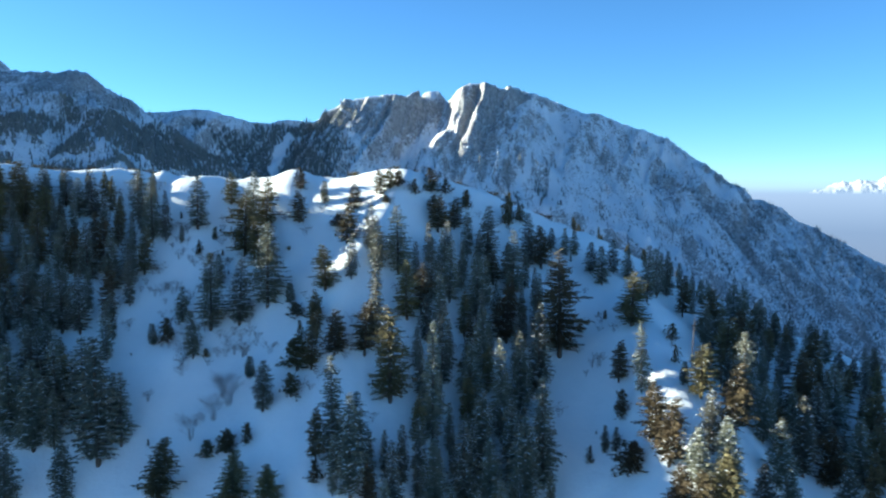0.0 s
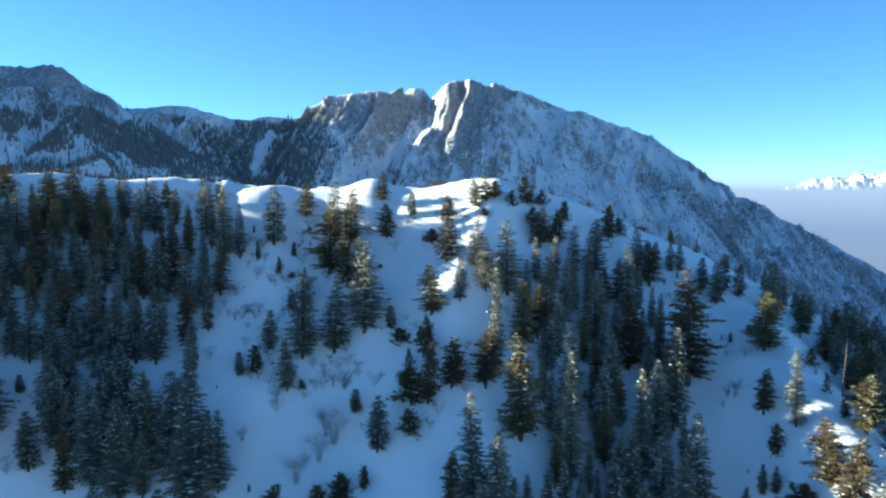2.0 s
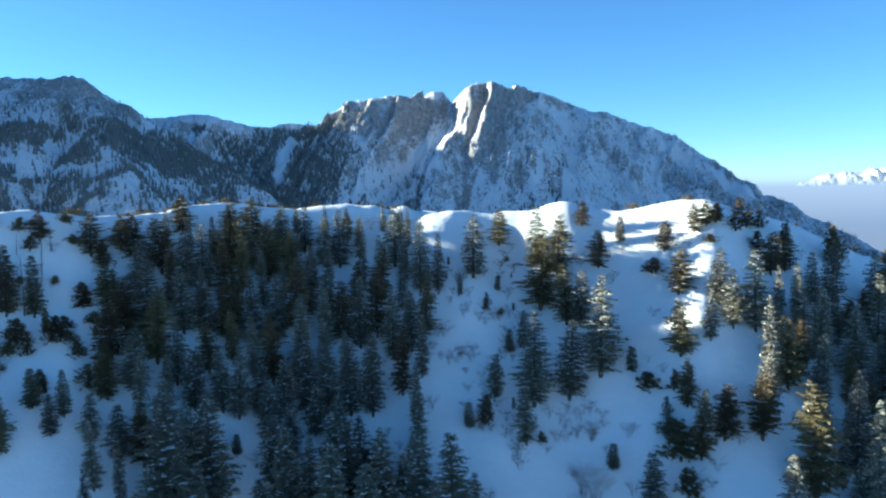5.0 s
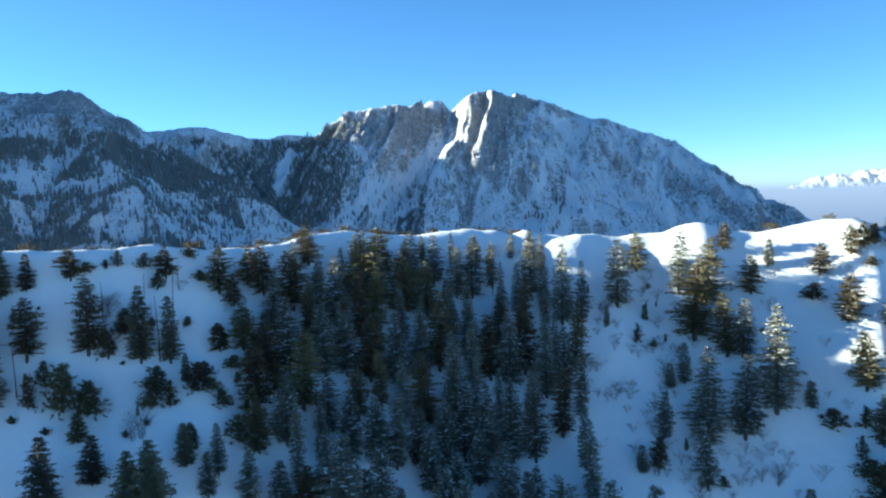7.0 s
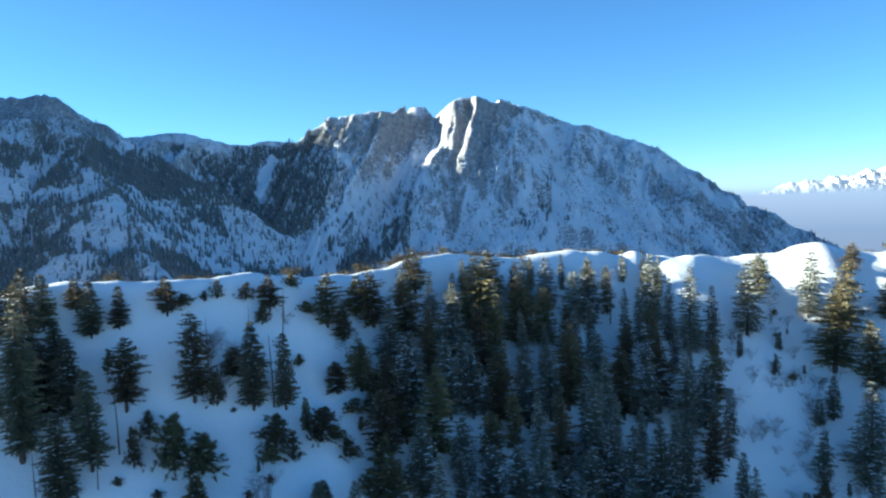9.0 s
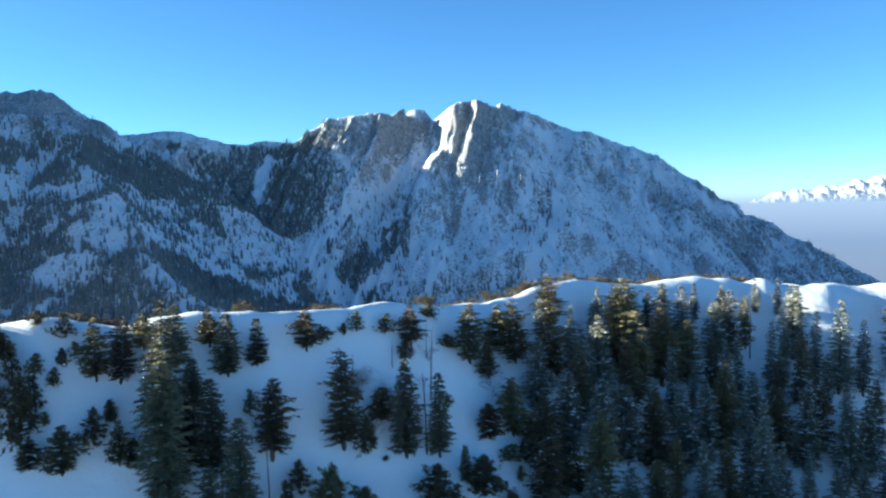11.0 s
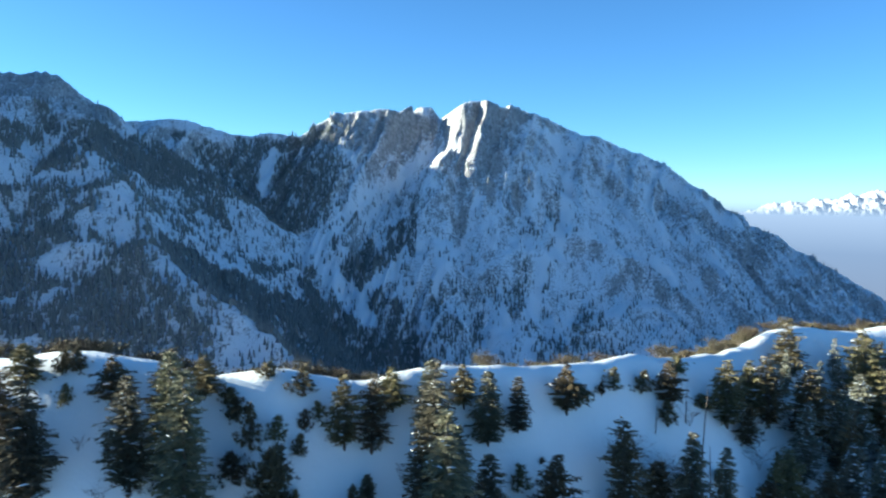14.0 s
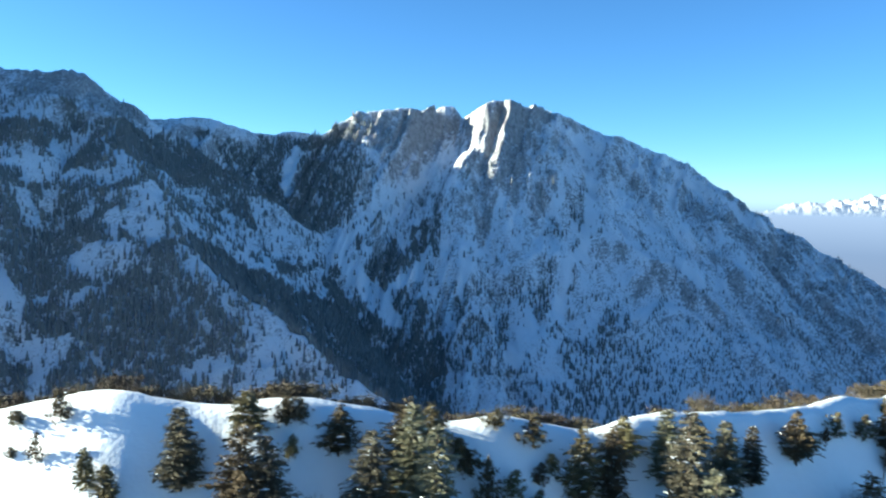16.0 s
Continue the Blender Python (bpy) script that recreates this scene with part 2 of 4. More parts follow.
def mixed(n, l, fac, a, b):
    m = n.new("ShaderNodeMix")
    m.data_type = "RGBA"
    for socket, value in ((m.inputs[0], fac), (m.inputs[6], a), (m.inputs[7], b)):
        if isinstance(value, (int, float)):
            socket.default_value = value
        elif isinstance(value, tuple):
            socket.default_value = (*value, 1)
        else:
            l.new(value, socket)
    return m.outputs[2]


def sums(n, l, kind, a, b):
    m = n.new("ShaderNodeMath")
    m.operation = kind
    for socket, value in zip(m.inputs, (a, b)):
        if isinstance(value, (int, float)):
            socket.default_value = value
        else:
            l.new(value, socket)
    return m.outputs[0]


def bump(n, l, b, height, strength, distance):
    k = n.new("ShaderNodeBump")
    k.inputs["Strength"].default_value, k.inputs["Distance"].default_value = strength, distance
    l.new(height, k.inputs["Height"])
    l.new(k.outputs[0], b.inputs["Normal"])


def snow_material():
    m, n, l, b = material("snow", 0.62)
    colour = ramp(n, l, noise_node(n, l, 9, 5), [(0.3, (0.78, 0.82, 0.83)), (0.7, (0.85, 0.88, 0.88))])
    # litter of needles and twigs lying on the snow
    litter = ramp(n, l, noise_node(n, l, 0.9, 3, 0.7), [(0.66, (0, 0, 0)), (0.74, (1, 1, 1))])
    stand = ramp(n, l, noise_node(n, l, 22, 3), [(0.5, (0, 0, 0)), (0.66, (1, 1, 1))])
    fac = sums(n, l, "MULTIPLY", sums(n, l, "MULTIPLY", litter, stand), 0.5)
    l.new(mixed(n, l, fac, colour, (0.30, 0.25, 0.20)), b.inputs["Base Color"])
    h = sums(n, l, "ADD", noise_node(n, l, 3.2, 4), sums(n, l, "MULTIPLY", noise_node(n, l, 0.5, 3), 0.2))
    bump(n, l, b, h, 0.5, 0.5)
    return m


def crag_material():
    """Snow on whatever is flat enough to hold it, grey limestone where it is steep."""
    m, n, l, b = material("snowy_rock", 0.8)
    g = n.new("ShaderNodeNewGeometry")
    s = n.new("ShaderNodeSeparateXYZ")
    l.new(g.outputs["Normal"], s.inputs[0])
    # streaks down the fall line: to the west on the western half, to the east on the eastern half
    c, p, r = n.new("ShaderNodeTexCoord"), n.new("ShaderNodeSeparateXYZ"), n.new("ShaderNodeMapRange")
    l.new(c.outputs["Object"], p.inputs[0])
    l.new(p.outputs["X"], r.inputs["Value"])
    r.inputs["From Min"].default_value, r.inputs["From Max"].default_value = 60, 330
    streak = mixed(n, l, r.outputs[0], noise_node(n, l, 26, 6, 0.66, (1, 0.5, 0.2), (0, 20, 0)), noise_node(n, l, 26, 6, 0.66, (1, 0.5, 0.2), (0, -32, 0)))
    fine = noise_node(n, l, 4.8, 6, 0.8)
    big = noise_node(n, l, 110, 3)
    depth = n.new("ShaderNodeAttribute")
    depth.attribute_name = "snow_depth"
    hold = sums(n, l, "ADD", s.outputs["Z"], depth.outputs["Fac"])
    for value, weight in ((streak, 1.8), (fine, 3.3), (big, 0.3)):
        hold = sums(n, l, "ADD", hold, sums(n, l, "MULTIPLY", sums(n, l, "SUBTRACT", value, 0.5), weight))
    # the high cliffs and the eastern shoulder are barer
    for axis, start, end, weight in (("Z", 130, 240, 0.20), ("X", 560, 720, 0.24)):
        bare_to = n.new("ShaderNodeMapRange")
        l.new(p.outputs[axis], bare_to.inputs["Value"])
        bare_to.inputs["From Min"].default_value, bare_to.inputs["From Max"].default_value = start, end
        hold = sums(n, l, "SUBTRACT", hold, sums(n, l, "MULTIPLY", bare_to.outputs[0], weight))
    # the western summit is windblown
    peak = []
    for axis, start, end in (("Z", 120, 190), ("X", -640, -740)):
        part_of = n.new("ShaderNodeMapRange")
        l.new(p.outputs[axis], part_of.inputs["Value"])
        part_of.inputs["From Min"].default_value, part_of.inputs["From Max"].default_value = start, end
        peak.append(part_of.outputs[0])
    hold = sums(n, l, "SUBTRACT", hold, sums(n, l, "MULTIPLY", sums(n, l, "MULTIPLY", peak[0], peak[1]), 0.16))
    cover = ramp(n, l, hold, [(0.485, (0, 0, 0)), (0.54, (1, 1, 1))])
    rock = ramp(n, l, noise_node(n, l, 7, 6, 0.75, (1, 1, 0.5)), [(0.34, (0.16, 0.16, 0.162)), (0.5, (0.34, 0.335, 0.33)), (0.66, (0.50, 0.485, 0.47))])
    l.new(mixed(n, l, cover, rock, (0.84, 0.85, 0.87)), b.inputs["Base Color"])
    bump(n, l, b, fine, 0.7, 6)
    return m


def far_snow_material():
    m, n, l, b = material("far_snow", 0.8)
    # snow dimmed in the colour for the air before it, with darker forest and rock patches
    l.new(ramp(n, l, noise_node(n, l, 60, 4), [(0.40, (0.30, 0.32, 0.36)), (0.60, (0.62, 0.62, 0.63))]), b.inputs["Base Color"])
    return m


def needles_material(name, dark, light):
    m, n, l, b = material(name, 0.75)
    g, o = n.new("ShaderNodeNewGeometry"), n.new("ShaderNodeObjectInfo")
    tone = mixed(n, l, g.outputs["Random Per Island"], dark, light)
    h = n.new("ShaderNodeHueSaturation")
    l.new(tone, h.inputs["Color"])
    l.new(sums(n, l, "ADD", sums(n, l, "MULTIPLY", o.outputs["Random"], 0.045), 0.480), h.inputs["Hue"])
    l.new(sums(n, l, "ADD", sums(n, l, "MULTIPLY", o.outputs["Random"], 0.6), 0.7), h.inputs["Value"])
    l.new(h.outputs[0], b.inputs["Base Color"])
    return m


def bark_material(name, dark, light):
    m, n, l, b = material(name, 0.9)
    f = noise_node(n, l, 0.35, 4, 0.6, (1, 1, 0.25))
    l.new(ramp(n, l, f, [(0.3, dark), (0.7, light)]), b.inputs["Base Color"])
    bump(n, l, b, f, 0.6, 0.05)
    return m


def haze_material(low, high):
    """A glowing backdrop with haze painted into its colour, which thins out towards its top."""
    m = bpy.data.materials.new("painted_haze")
    m.use_nodes = True
    n, l = m.node_tree.nodes, m.node_tree.links
    n.remove(n["Principled BSDF"])
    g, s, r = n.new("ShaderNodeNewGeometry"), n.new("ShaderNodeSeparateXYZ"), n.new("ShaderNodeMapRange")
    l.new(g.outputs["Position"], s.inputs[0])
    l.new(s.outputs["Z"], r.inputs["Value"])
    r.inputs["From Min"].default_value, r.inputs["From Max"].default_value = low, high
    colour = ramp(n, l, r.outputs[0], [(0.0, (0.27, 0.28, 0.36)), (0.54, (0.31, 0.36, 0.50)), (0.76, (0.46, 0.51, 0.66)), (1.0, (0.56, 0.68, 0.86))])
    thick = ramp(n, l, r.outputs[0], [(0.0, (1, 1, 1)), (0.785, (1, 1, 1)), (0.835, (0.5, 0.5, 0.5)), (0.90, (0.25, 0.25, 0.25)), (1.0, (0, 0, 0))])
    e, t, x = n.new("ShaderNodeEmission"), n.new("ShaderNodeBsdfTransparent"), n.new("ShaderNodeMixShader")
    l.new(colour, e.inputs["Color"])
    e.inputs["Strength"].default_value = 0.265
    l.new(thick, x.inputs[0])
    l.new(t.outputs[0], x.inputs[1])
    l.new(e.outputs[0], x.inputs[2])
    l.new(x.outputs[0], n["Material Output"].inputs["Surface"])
    return m


SNOW, CRAG, FAR_SNOW = snow_material(), crag_material(), far_snow_material()
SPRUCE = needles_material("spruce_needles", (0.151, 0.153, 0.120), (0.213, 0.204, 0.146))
# western spruces: the low sun's warm tone is put into the needle colour
SUN_TINTED = needles_material("sun_tinted_needles", (0.127, 0.125, 0.086), (0.175, 0.152, 0.090))
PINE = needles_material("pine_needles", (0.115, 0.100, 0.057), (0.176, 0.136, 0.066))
# distance haze put into the colour: far needles brightened and turned bluer
HAZED_FOREST = needles_material("hazed_far_needles", (0.116, 0.124, 0.125), (0.200, 0.207, 0.190))
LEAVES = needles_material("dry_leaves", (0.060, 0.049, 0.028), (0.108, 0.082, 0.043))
DRY_TWIGS = needles_material("dry_twigs", (0.16, 0.13, 0.11), (0.30, 0.25, 0.21))
BARK = bark_material("bark", (0.055, 0.042, 0.032), (0.16, 0.13, 0.10))
TWIG = bark_material("grey_twigs", (0.085, 0.070, 0.058), (0.22, 0.18, 0.15))
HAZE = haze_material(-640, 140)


# ---------------------------------------------------------------- the land
def mesh_of(name, verts, faces, mat, smooth=False):
    me = bpy.data.meshes.new(name)
    me.from_pydata([tuple(v) for v in verts] if isinstance(verts, list) else verts.tolist(), [], faces if isinstance(faces, list) else faces.tolist())
    me.materials.append(mat)
    if smooth:
        me.shade_smooth()
    return me


def sheet(name, xs, ys, height, mat):
    x, y = np.meshgrid(xs, ys)
    z = height(x, y)
    w, h = len(xs), len(ys)
    i = (np.arange(h - 1)[:, None] * w + np.arange(w - 1)[None]).ravel()
    return mesh_of(name, np.stack([x.ravel(), y.ravel(), z.ravel()], 1), np.stack([i, i + 1, i + w + 1, i + w], 1), mat, True)


ridge_x = np.concatenate([np.arange(-900, -440, 10.0), np.arange(-440, 260, 1.9), np.arange(260, 700, 10.0)])
ridge_y = np.concatenate([np.arange(-700, 150, 12.0), np.arange(150, 305, 1.5), np.arange(305, 330, 4.0), np.arange(330, 900, 10.0)])
tagged(new("ground", sheet("ground", ridge_x, ridge_y, ridge_height, SNOW)),
       "snow-covered mountain ridge with a wavy crest", "ridge", kind="structure")
face_x = np.concatenate([np.arange(-2500, -1300, 30.0), np.arange(-1250, -430, 6.0), np.arange(-430, 250, 3.6), np.arange(250, 1350, 6.0), np.arange(1350, 2500, 30.0)])
face_y = np.concatenate([np.arange(700, 1040, 20.0), np.arange(1040, 1860, 5.5), np.arange(1860, 2150, 3.6), np.arange(2150, 3200, 30.0)])
mountain_mesh = sheet("mountain", face_x, face_y, mountain_height, CRAG)
mountain_mesh.attributes.new("snow_depth", "FLOAT", "POINT").data.foreach_set("value", snow_depth(*np.meshgrid(face_x, face_y)).ravel())
tagged(new("mountain", mountain_mesh),
       "rocky limestone mountain with snow-filled gullies and sunlit buttresses", "mountain", kind="structure")


def disc(radius, z, steps=96):
    bm = bmesh.new()
    bmesh.ops.create_circle(bm, cap_ends=True, segments=steps, radius=radius, matrix=Matrix.Translation((-130, 70, z)))
    me = bpy.data.meshes.new("valley_floor")
    bm.to_mesh(me)
    bm.free()
    me.materials.append(FAR_SNOW)
    return me


tagged(new("valley_ground", disc(4800, -640)), "wide snowy valley floor under the haze", "valley", kind="structure")


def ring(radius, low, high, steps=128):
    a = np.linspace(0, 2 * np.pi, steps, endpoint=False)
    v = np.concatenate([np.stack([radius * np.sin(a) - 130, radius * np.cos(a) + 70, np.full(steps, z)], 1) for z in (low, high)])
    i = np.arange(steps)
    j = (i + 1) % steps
    return mesh_of("painted_haze", v, np.stack([i, j, j + steps, i + steps], 1), HAZE)


tagged(new("backdrop_haze", ring(4350, -640, 140)), "glowing backdrop painted as pale grey-violet winter haze over the valley", "haze", kind="structure")


def range_mesh():
    """The snowy range beyond the valley."""
    a = np.radians(np.arange(16, 60, 0.06))
    r = np.arange(4380, 4760, 8.0)
    aa, rr = np.meshgrid(a, r)
    along = aa * 4500
    rise = np.interp(np.degrees(aa), [14, 26.5, 29, 31, 33, 35.2, 36.6, 39.5, 45, 52, 62], [-300, -40, 18, 46, 66, 100, 88, 104, 114, 90, 20])
    back = np.abs(rr - 4560)
    z = rise - 0.8 * back + (26 * ridged(along + 0.6 * rr, rr * 0.7, 84, 5, 61, 0.62) + 12 * ridged(along - 0.8 * rr, rr, 30, 3, 65) - 14) * np.clip(back / 60, 0.4, 1)
    w, h = len(a), len(r)
    i = (np.arange(h - 1)[:, None] * w + np.arange(w - 1)[None]).ravel()
    v = np.stack([(rr * np.sin(aa) - 130).ravel(), (rr * np.cos(aa) + 70).ravel(), z.ravel()], 1)
    return mesh_of("range", v, np.stack([i, i + 1, i + w + 1, i + w], 1), FAR_SNOW, True)


tagged(new("backdrop_range", range_mesh()), "sunlit snowy mountain range beyond the hazy valley", "mountain range", kind="structure")

# ---------------------------------------------------------------- plants
rng = np.random.RandomState(3)


class Pile:
    """Vertices and faces gathered for one mesh."""

    def __init__(self):
        self.v, self.f = [], []

    def add(self, verts, faces):
        k = len(self.v)
        self.v += [tuple(p) for p in verts]
        self.f += [tuple(k + i for i in q) for q in faces]

    def mesh(self, name, mat):
        return mesh_of(name, self.v, self.f, mat)


def stem(pile, points, radii, sides=5):
    verts, faces = [], []
    for (x, y, z), r in zip(points, radii):
        for k in range(sides):
            a = 2 * math.pi * k / sides
            verts.append((x + r * math.cos(a), y + r * math.sin(a), z))
    for i in range(len(points) - 1):
        for k in range(sides):
            j = (k + 1) % sides
            faces.append((i * sides + k, i * sides + j, (i + 1) * sides + j, (i + 1) * sides + k))
    pile.add(verts, faces)


def bough(pile, snow, base, turn, length, droop, load, fine=1.0):
    """One flat bough: a thin spine with short broad sprigs on both sides, and thin pads of snow lying on it."""
    ca, sa = math.cos(turn), math.sin(turn)

    def at(r, side, z):
        return (base[0] + ca * r - sa * side, base[1] + sa * r + ca * side, base[2] + z)

    def sag(u):
        return length * (-droop * u + 0.45 * droop * u * u)

    pile.add([at(0, -0.05, 0), at(0, 0.05, 0), at(length, 0, sag(1))], [(0, 1, 2)])
    count = int((6 + 3.6 * length) * fine)
    for k in range(count):
        u = 0.12 + 0.88 * (k + rng.rand()) / count
        side = 1 if k % 2 else -1
        spread, rise = rng.uniform(0.3, 1.2), rng.uniform(-0.75, 0.35)
        long = (0.15 * length + 0.38) * (1.15 - 0.5 * u) * rng.uniform(0.6, 1.25)
        r, z, w = 0.92 * length * u, sag(u) + rng.uniform(-0.08, 0.08), 0.40 * long
        tip = at(r + long * math.cos(spread) * math.cos(rise), side * long * math.sin(spread) * math.cos(rise), z + long * math.sin(rise))
        pile.add([at(r - w, -side * 0.2 * w, z), tip, at(r + w, side * 0.5 * w, z + 0.3 * w * rng.uniform(-1, 1))], [(0, 1, 2)])
    for k in range(2):
        if rng.rand() < load:
            u = rng.uniform(0.4, 1.0)
            half, deep = (0.09 * length + 0.13) * rng.uniform(0.5, 1.6), rng.uniform(0.05, 0.13)
            r, z, o = length * u, sag(u), rng.uniform(-0.12, 0.12) * length
            snow.add([at(r - deep, o, z + 0.05), at(r, o + half, z - 0.06), at(r + deep, o, z - 0.02), at(r, o - half, z - 0.06), at(r, o, z + 0.07)],
                     [(0, 4, 1), (1, 4, 2), (2, 4, 3), (3, 4, 0)])


def plant(name, parts):
    """A plant out of its meshes, standing at the origin."""
    root = new(name)
    root.empty_display_size = 0.5
    made = {}
    for part_name, me, label in parts:
        ob = made[part_name] = new(part_name, me)
        ob.parent = made["crown"] if part_name == "snow_load" else root
        if label:
            ob["label"] = label
        if part_name == "snow_load":
            ob["kind"] = "stuff"
    return root


def crown_width(pile):
    """How wide the crown is where it is widest, leaving out the odd long bough."""
    v = np.array(pile.v)
    return 2 * float(np.percentile(np.hypot(v[:, 0], v[:, 1]), 86))


def spruce(height, slim, load, label, mat, fine=1.0):
    """A spire with tier over tier of drooping boughs."""
    wood, green, snow = Pile(), Pile(), Pile()
    lean = rng.uniform(-0.014, 0.014, 2) * height
    spine = lambda u: (lean[0] * u, lean[1] * u, height * u)
    stem(wood, [(0, 0, -1.6)] + [spine(u) for u in (0.05, 0.3, 0.65, 0.97)], [0.016 * height, 0.013 * height, 0.010 * height, 0.006 * height, 0.002 * height], 6)
    low = 0.05 + 0.05 * rng.rand()
    tiers = int(11 + height * 0.85)
    lobes = rng.uniform(0.78, 1.2, (4, 6))
    for i in range(tiers):
        v = (i + 0.5) / tiers
        u = low + (1 - low) * v
        reach = height * slim * (1 - v) ** 0.52 * min(1, 0.58 + 1.5 * v) * rng.uniform(0.8, 1.15)
        reach = max(reach, 0.22 + 0.01 * height)
        count = int((12 if v < 0.6 else 10 if v < 0.85 else 7) * fine ** 0.5)
        begin = rng.rand() * 6.28
        for k in range(count):
            if rng.rand() < 0.08:
                continue
            a = (begin + 6.283 * k / count + rng.uniform(-0.3, 0.3)) % 6.283
            r = reach * lobes[int(4 * v)][int(a / 6.284 * 6)] * rng.uniform(0.72, 1.08)
            x, y, z = spine(u)
            bough(green, snow, (x, y, z + rng.uniform(-0.35, 0.35)), a, r, 0.55 - 0.6 * v, load, fine)
    for k in range(5):
        x, y, z = spine(0.97)
        bough(green, snow, (x, y, z - 0.25), 1.257 * k, 0.3 + 0.008 * height, -1.5, 0)
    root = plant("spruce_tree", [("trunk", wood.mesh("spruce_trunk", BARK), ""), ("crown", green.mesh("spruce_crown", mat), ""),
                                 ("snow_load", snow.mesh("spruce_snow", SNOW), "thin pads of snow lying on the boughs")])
    return height, crown_width(green), tagged(root, label, "tree", "conifers on the ridge")


def bushy(height, slim, load, label, mat, fine=1.0):
    """A full, uneven conifer with upswept boughs and a blunt top."""
    wood, green, snow = Pile(), Pile(), Pile()
    bend = rng.uniform(-0.04, 0.04, 2) * height
    spine = lambda u: (bend[0] * u * u, bend[1] * u * u, height * u)
    stem(wood, [(0, 0, -1.6)] + [spine(u) for u in (0.05, 0.35, 0.7, 0.95)], [0.022 * height, 0.018 * height, 0.014 * height, 0.008 * height, 0.003 * height], 6)
    low = rng.uniform(0.07, 0.13)
    tiers = int(11 + height * 0.95)
    lobes = rng.uniform(0.7, 1.25, (6, 5))
    for i in range(tiers):
        v = (i + 0.5) / tiers
        u = low + (0.97 - low) * v
        reach = height * slim * math.sin(math.pi * (0.17 + 0.80 * v) ** 0.72) ** 0.7 * rng.uniform(0.75, 1.15)
        count = int(11 * fine ** 0.5) if v < 0.85 else 8
        begin = rng.rand() * 6.28
        for k in range(count):
            if rng.rand() < 0.1:
                continue
            a = (begin + 6.283 * k / count + rng.uniform(-0.4, 0.4)) % 6.283
            r = max(reach * lobes[int(6 * v)][int(a / 6.284 * 5)] * rng.uniform(0.65, 1.2), 0.3)
            x, y, z = spine(u)
            bough(green, snow, (x, y, z + rng.uniform(-0.4, 0.4)), a, r, 0.35 - 0.95 * v, load, fine)
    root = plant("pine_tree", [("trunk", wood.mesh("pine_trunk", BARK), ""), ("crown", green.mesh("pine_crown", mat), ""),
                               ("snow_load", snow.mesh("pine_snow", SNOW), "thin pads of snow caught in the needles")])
    return height, crown_width(green), tagged(root, label, "tree", "conifers on the ridge")


def tuft(pile, snow, centre, size, load):
    """A clump of needles: a star of slender blades."""
    x, y, z = centre
    for k in range(13):
        a, e = rng.uniform(0, 6.283), rng.uniform(-0.4, 1.25)
        dx, dy, dz = math.cos(a) * math.cos(e), math.sin(a) * math.cos(e), math.sin(e)
        s = size * rng.uniform(0.6, 1.25)
        w = 0.15 * s
        px, py = -math.sin(a) * w, math.cos(a) * w
        pile.add([(x - px, y - py, z), (x + px, y + py, z + 0.1 * s), (x + dx * s, y + dy * s, z + dz * s - 0.12 * s)], [(0, 1, 2)])
    if rng.rand() < load:
        s = size * 0.5
        snow.add([(x - s, y, z + 0.5 * s), (x, y - s, z + 0.45 * s), (x + s, y, z + 0.5 * s), (x, y + s, z + 0.45 * s), (x, y, z + 0.9 * s)],
                 [(0, 1, 4), (1, 2, 4), (2, 3, 4), (3, 0, 4)])


def pine(height, wide, load, label):
    """A mountain pine with an uneven, rounded crown on forked limbs."""
    wood, green, snow = Pile(), Pile(), Pile()
    bend = rng.uniform(-0.06, 0.06, 2) * height
    spine = lambda u: (bend[0] * u * u, bend[1] * u * u, height * u)
    stem(wood, [(0, 0, -1.2)] + [spine(u) for u in (0.05, 0.35, 0.7, 0.95)], [0.028 * height, 0.022 * height, 0.016 * height, 0.01 * height, 0.003 * height], 6)
    limbs = int(24 + 1.4 * height)
    lobes = rng.uniform(0.5, 1.25, 6)
    for i in range(limbs):
        u = 0.05 + 0.93 * ((i + rng.rand()) / limbs)
        form = math.sin(math.pi * min(1, 0.22 + 0.80 * u)) ** 0.6 * (1.3 - 0.8 * u)
        a = (i * 2.4 + rng.uniform(-0.5, 0.5)) % 6.283
        reach = height * wide * form * rng.uniform(0.45, 1.2) * lobes[int(a / 6.284 * 6)]
        x, y, z = spine(u)
        up = rng.uniform(-0.2, 0.5)
        tip = (x + math.cos(a) * reach, y + math.sin(a) * reach, z + up * reach)
        mid = tuple(0.5 * (p + q) for p, q in zip((x, y, z), tip))
        stem(wood, [(x, y, z), (mid[0], mid[1], mid[2] - 0.06 * reach), tip], [0.007 * height, 0.005 * height, 0.002 * height], 3)
        clumps = int((5 + 13 * reach / (height * wide)) * (0.9 if height > 6 else 0.45))
        for c in range(clumps):
            v = 1 - (c / clumps) * 0.75
            j = rng.normal(0, 0.15 * reach + 0.14, 3)
            tuft(green, snow, (x + (tip[0] - x) * v + j[0], y + (tip[1] - y) * v + j[1], z + (tip[2] - z) * v + 0.7 * j[2]), 0.034 * height + 0.36, load)
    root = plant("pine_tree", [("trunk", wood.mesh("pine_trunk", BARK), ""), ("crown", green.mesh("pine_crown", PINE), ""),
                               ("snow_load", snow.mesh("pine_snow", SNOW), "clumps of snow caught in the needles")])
    return height, crown_width(green), tagged(root, label, "tree", "conifers on the ridge")


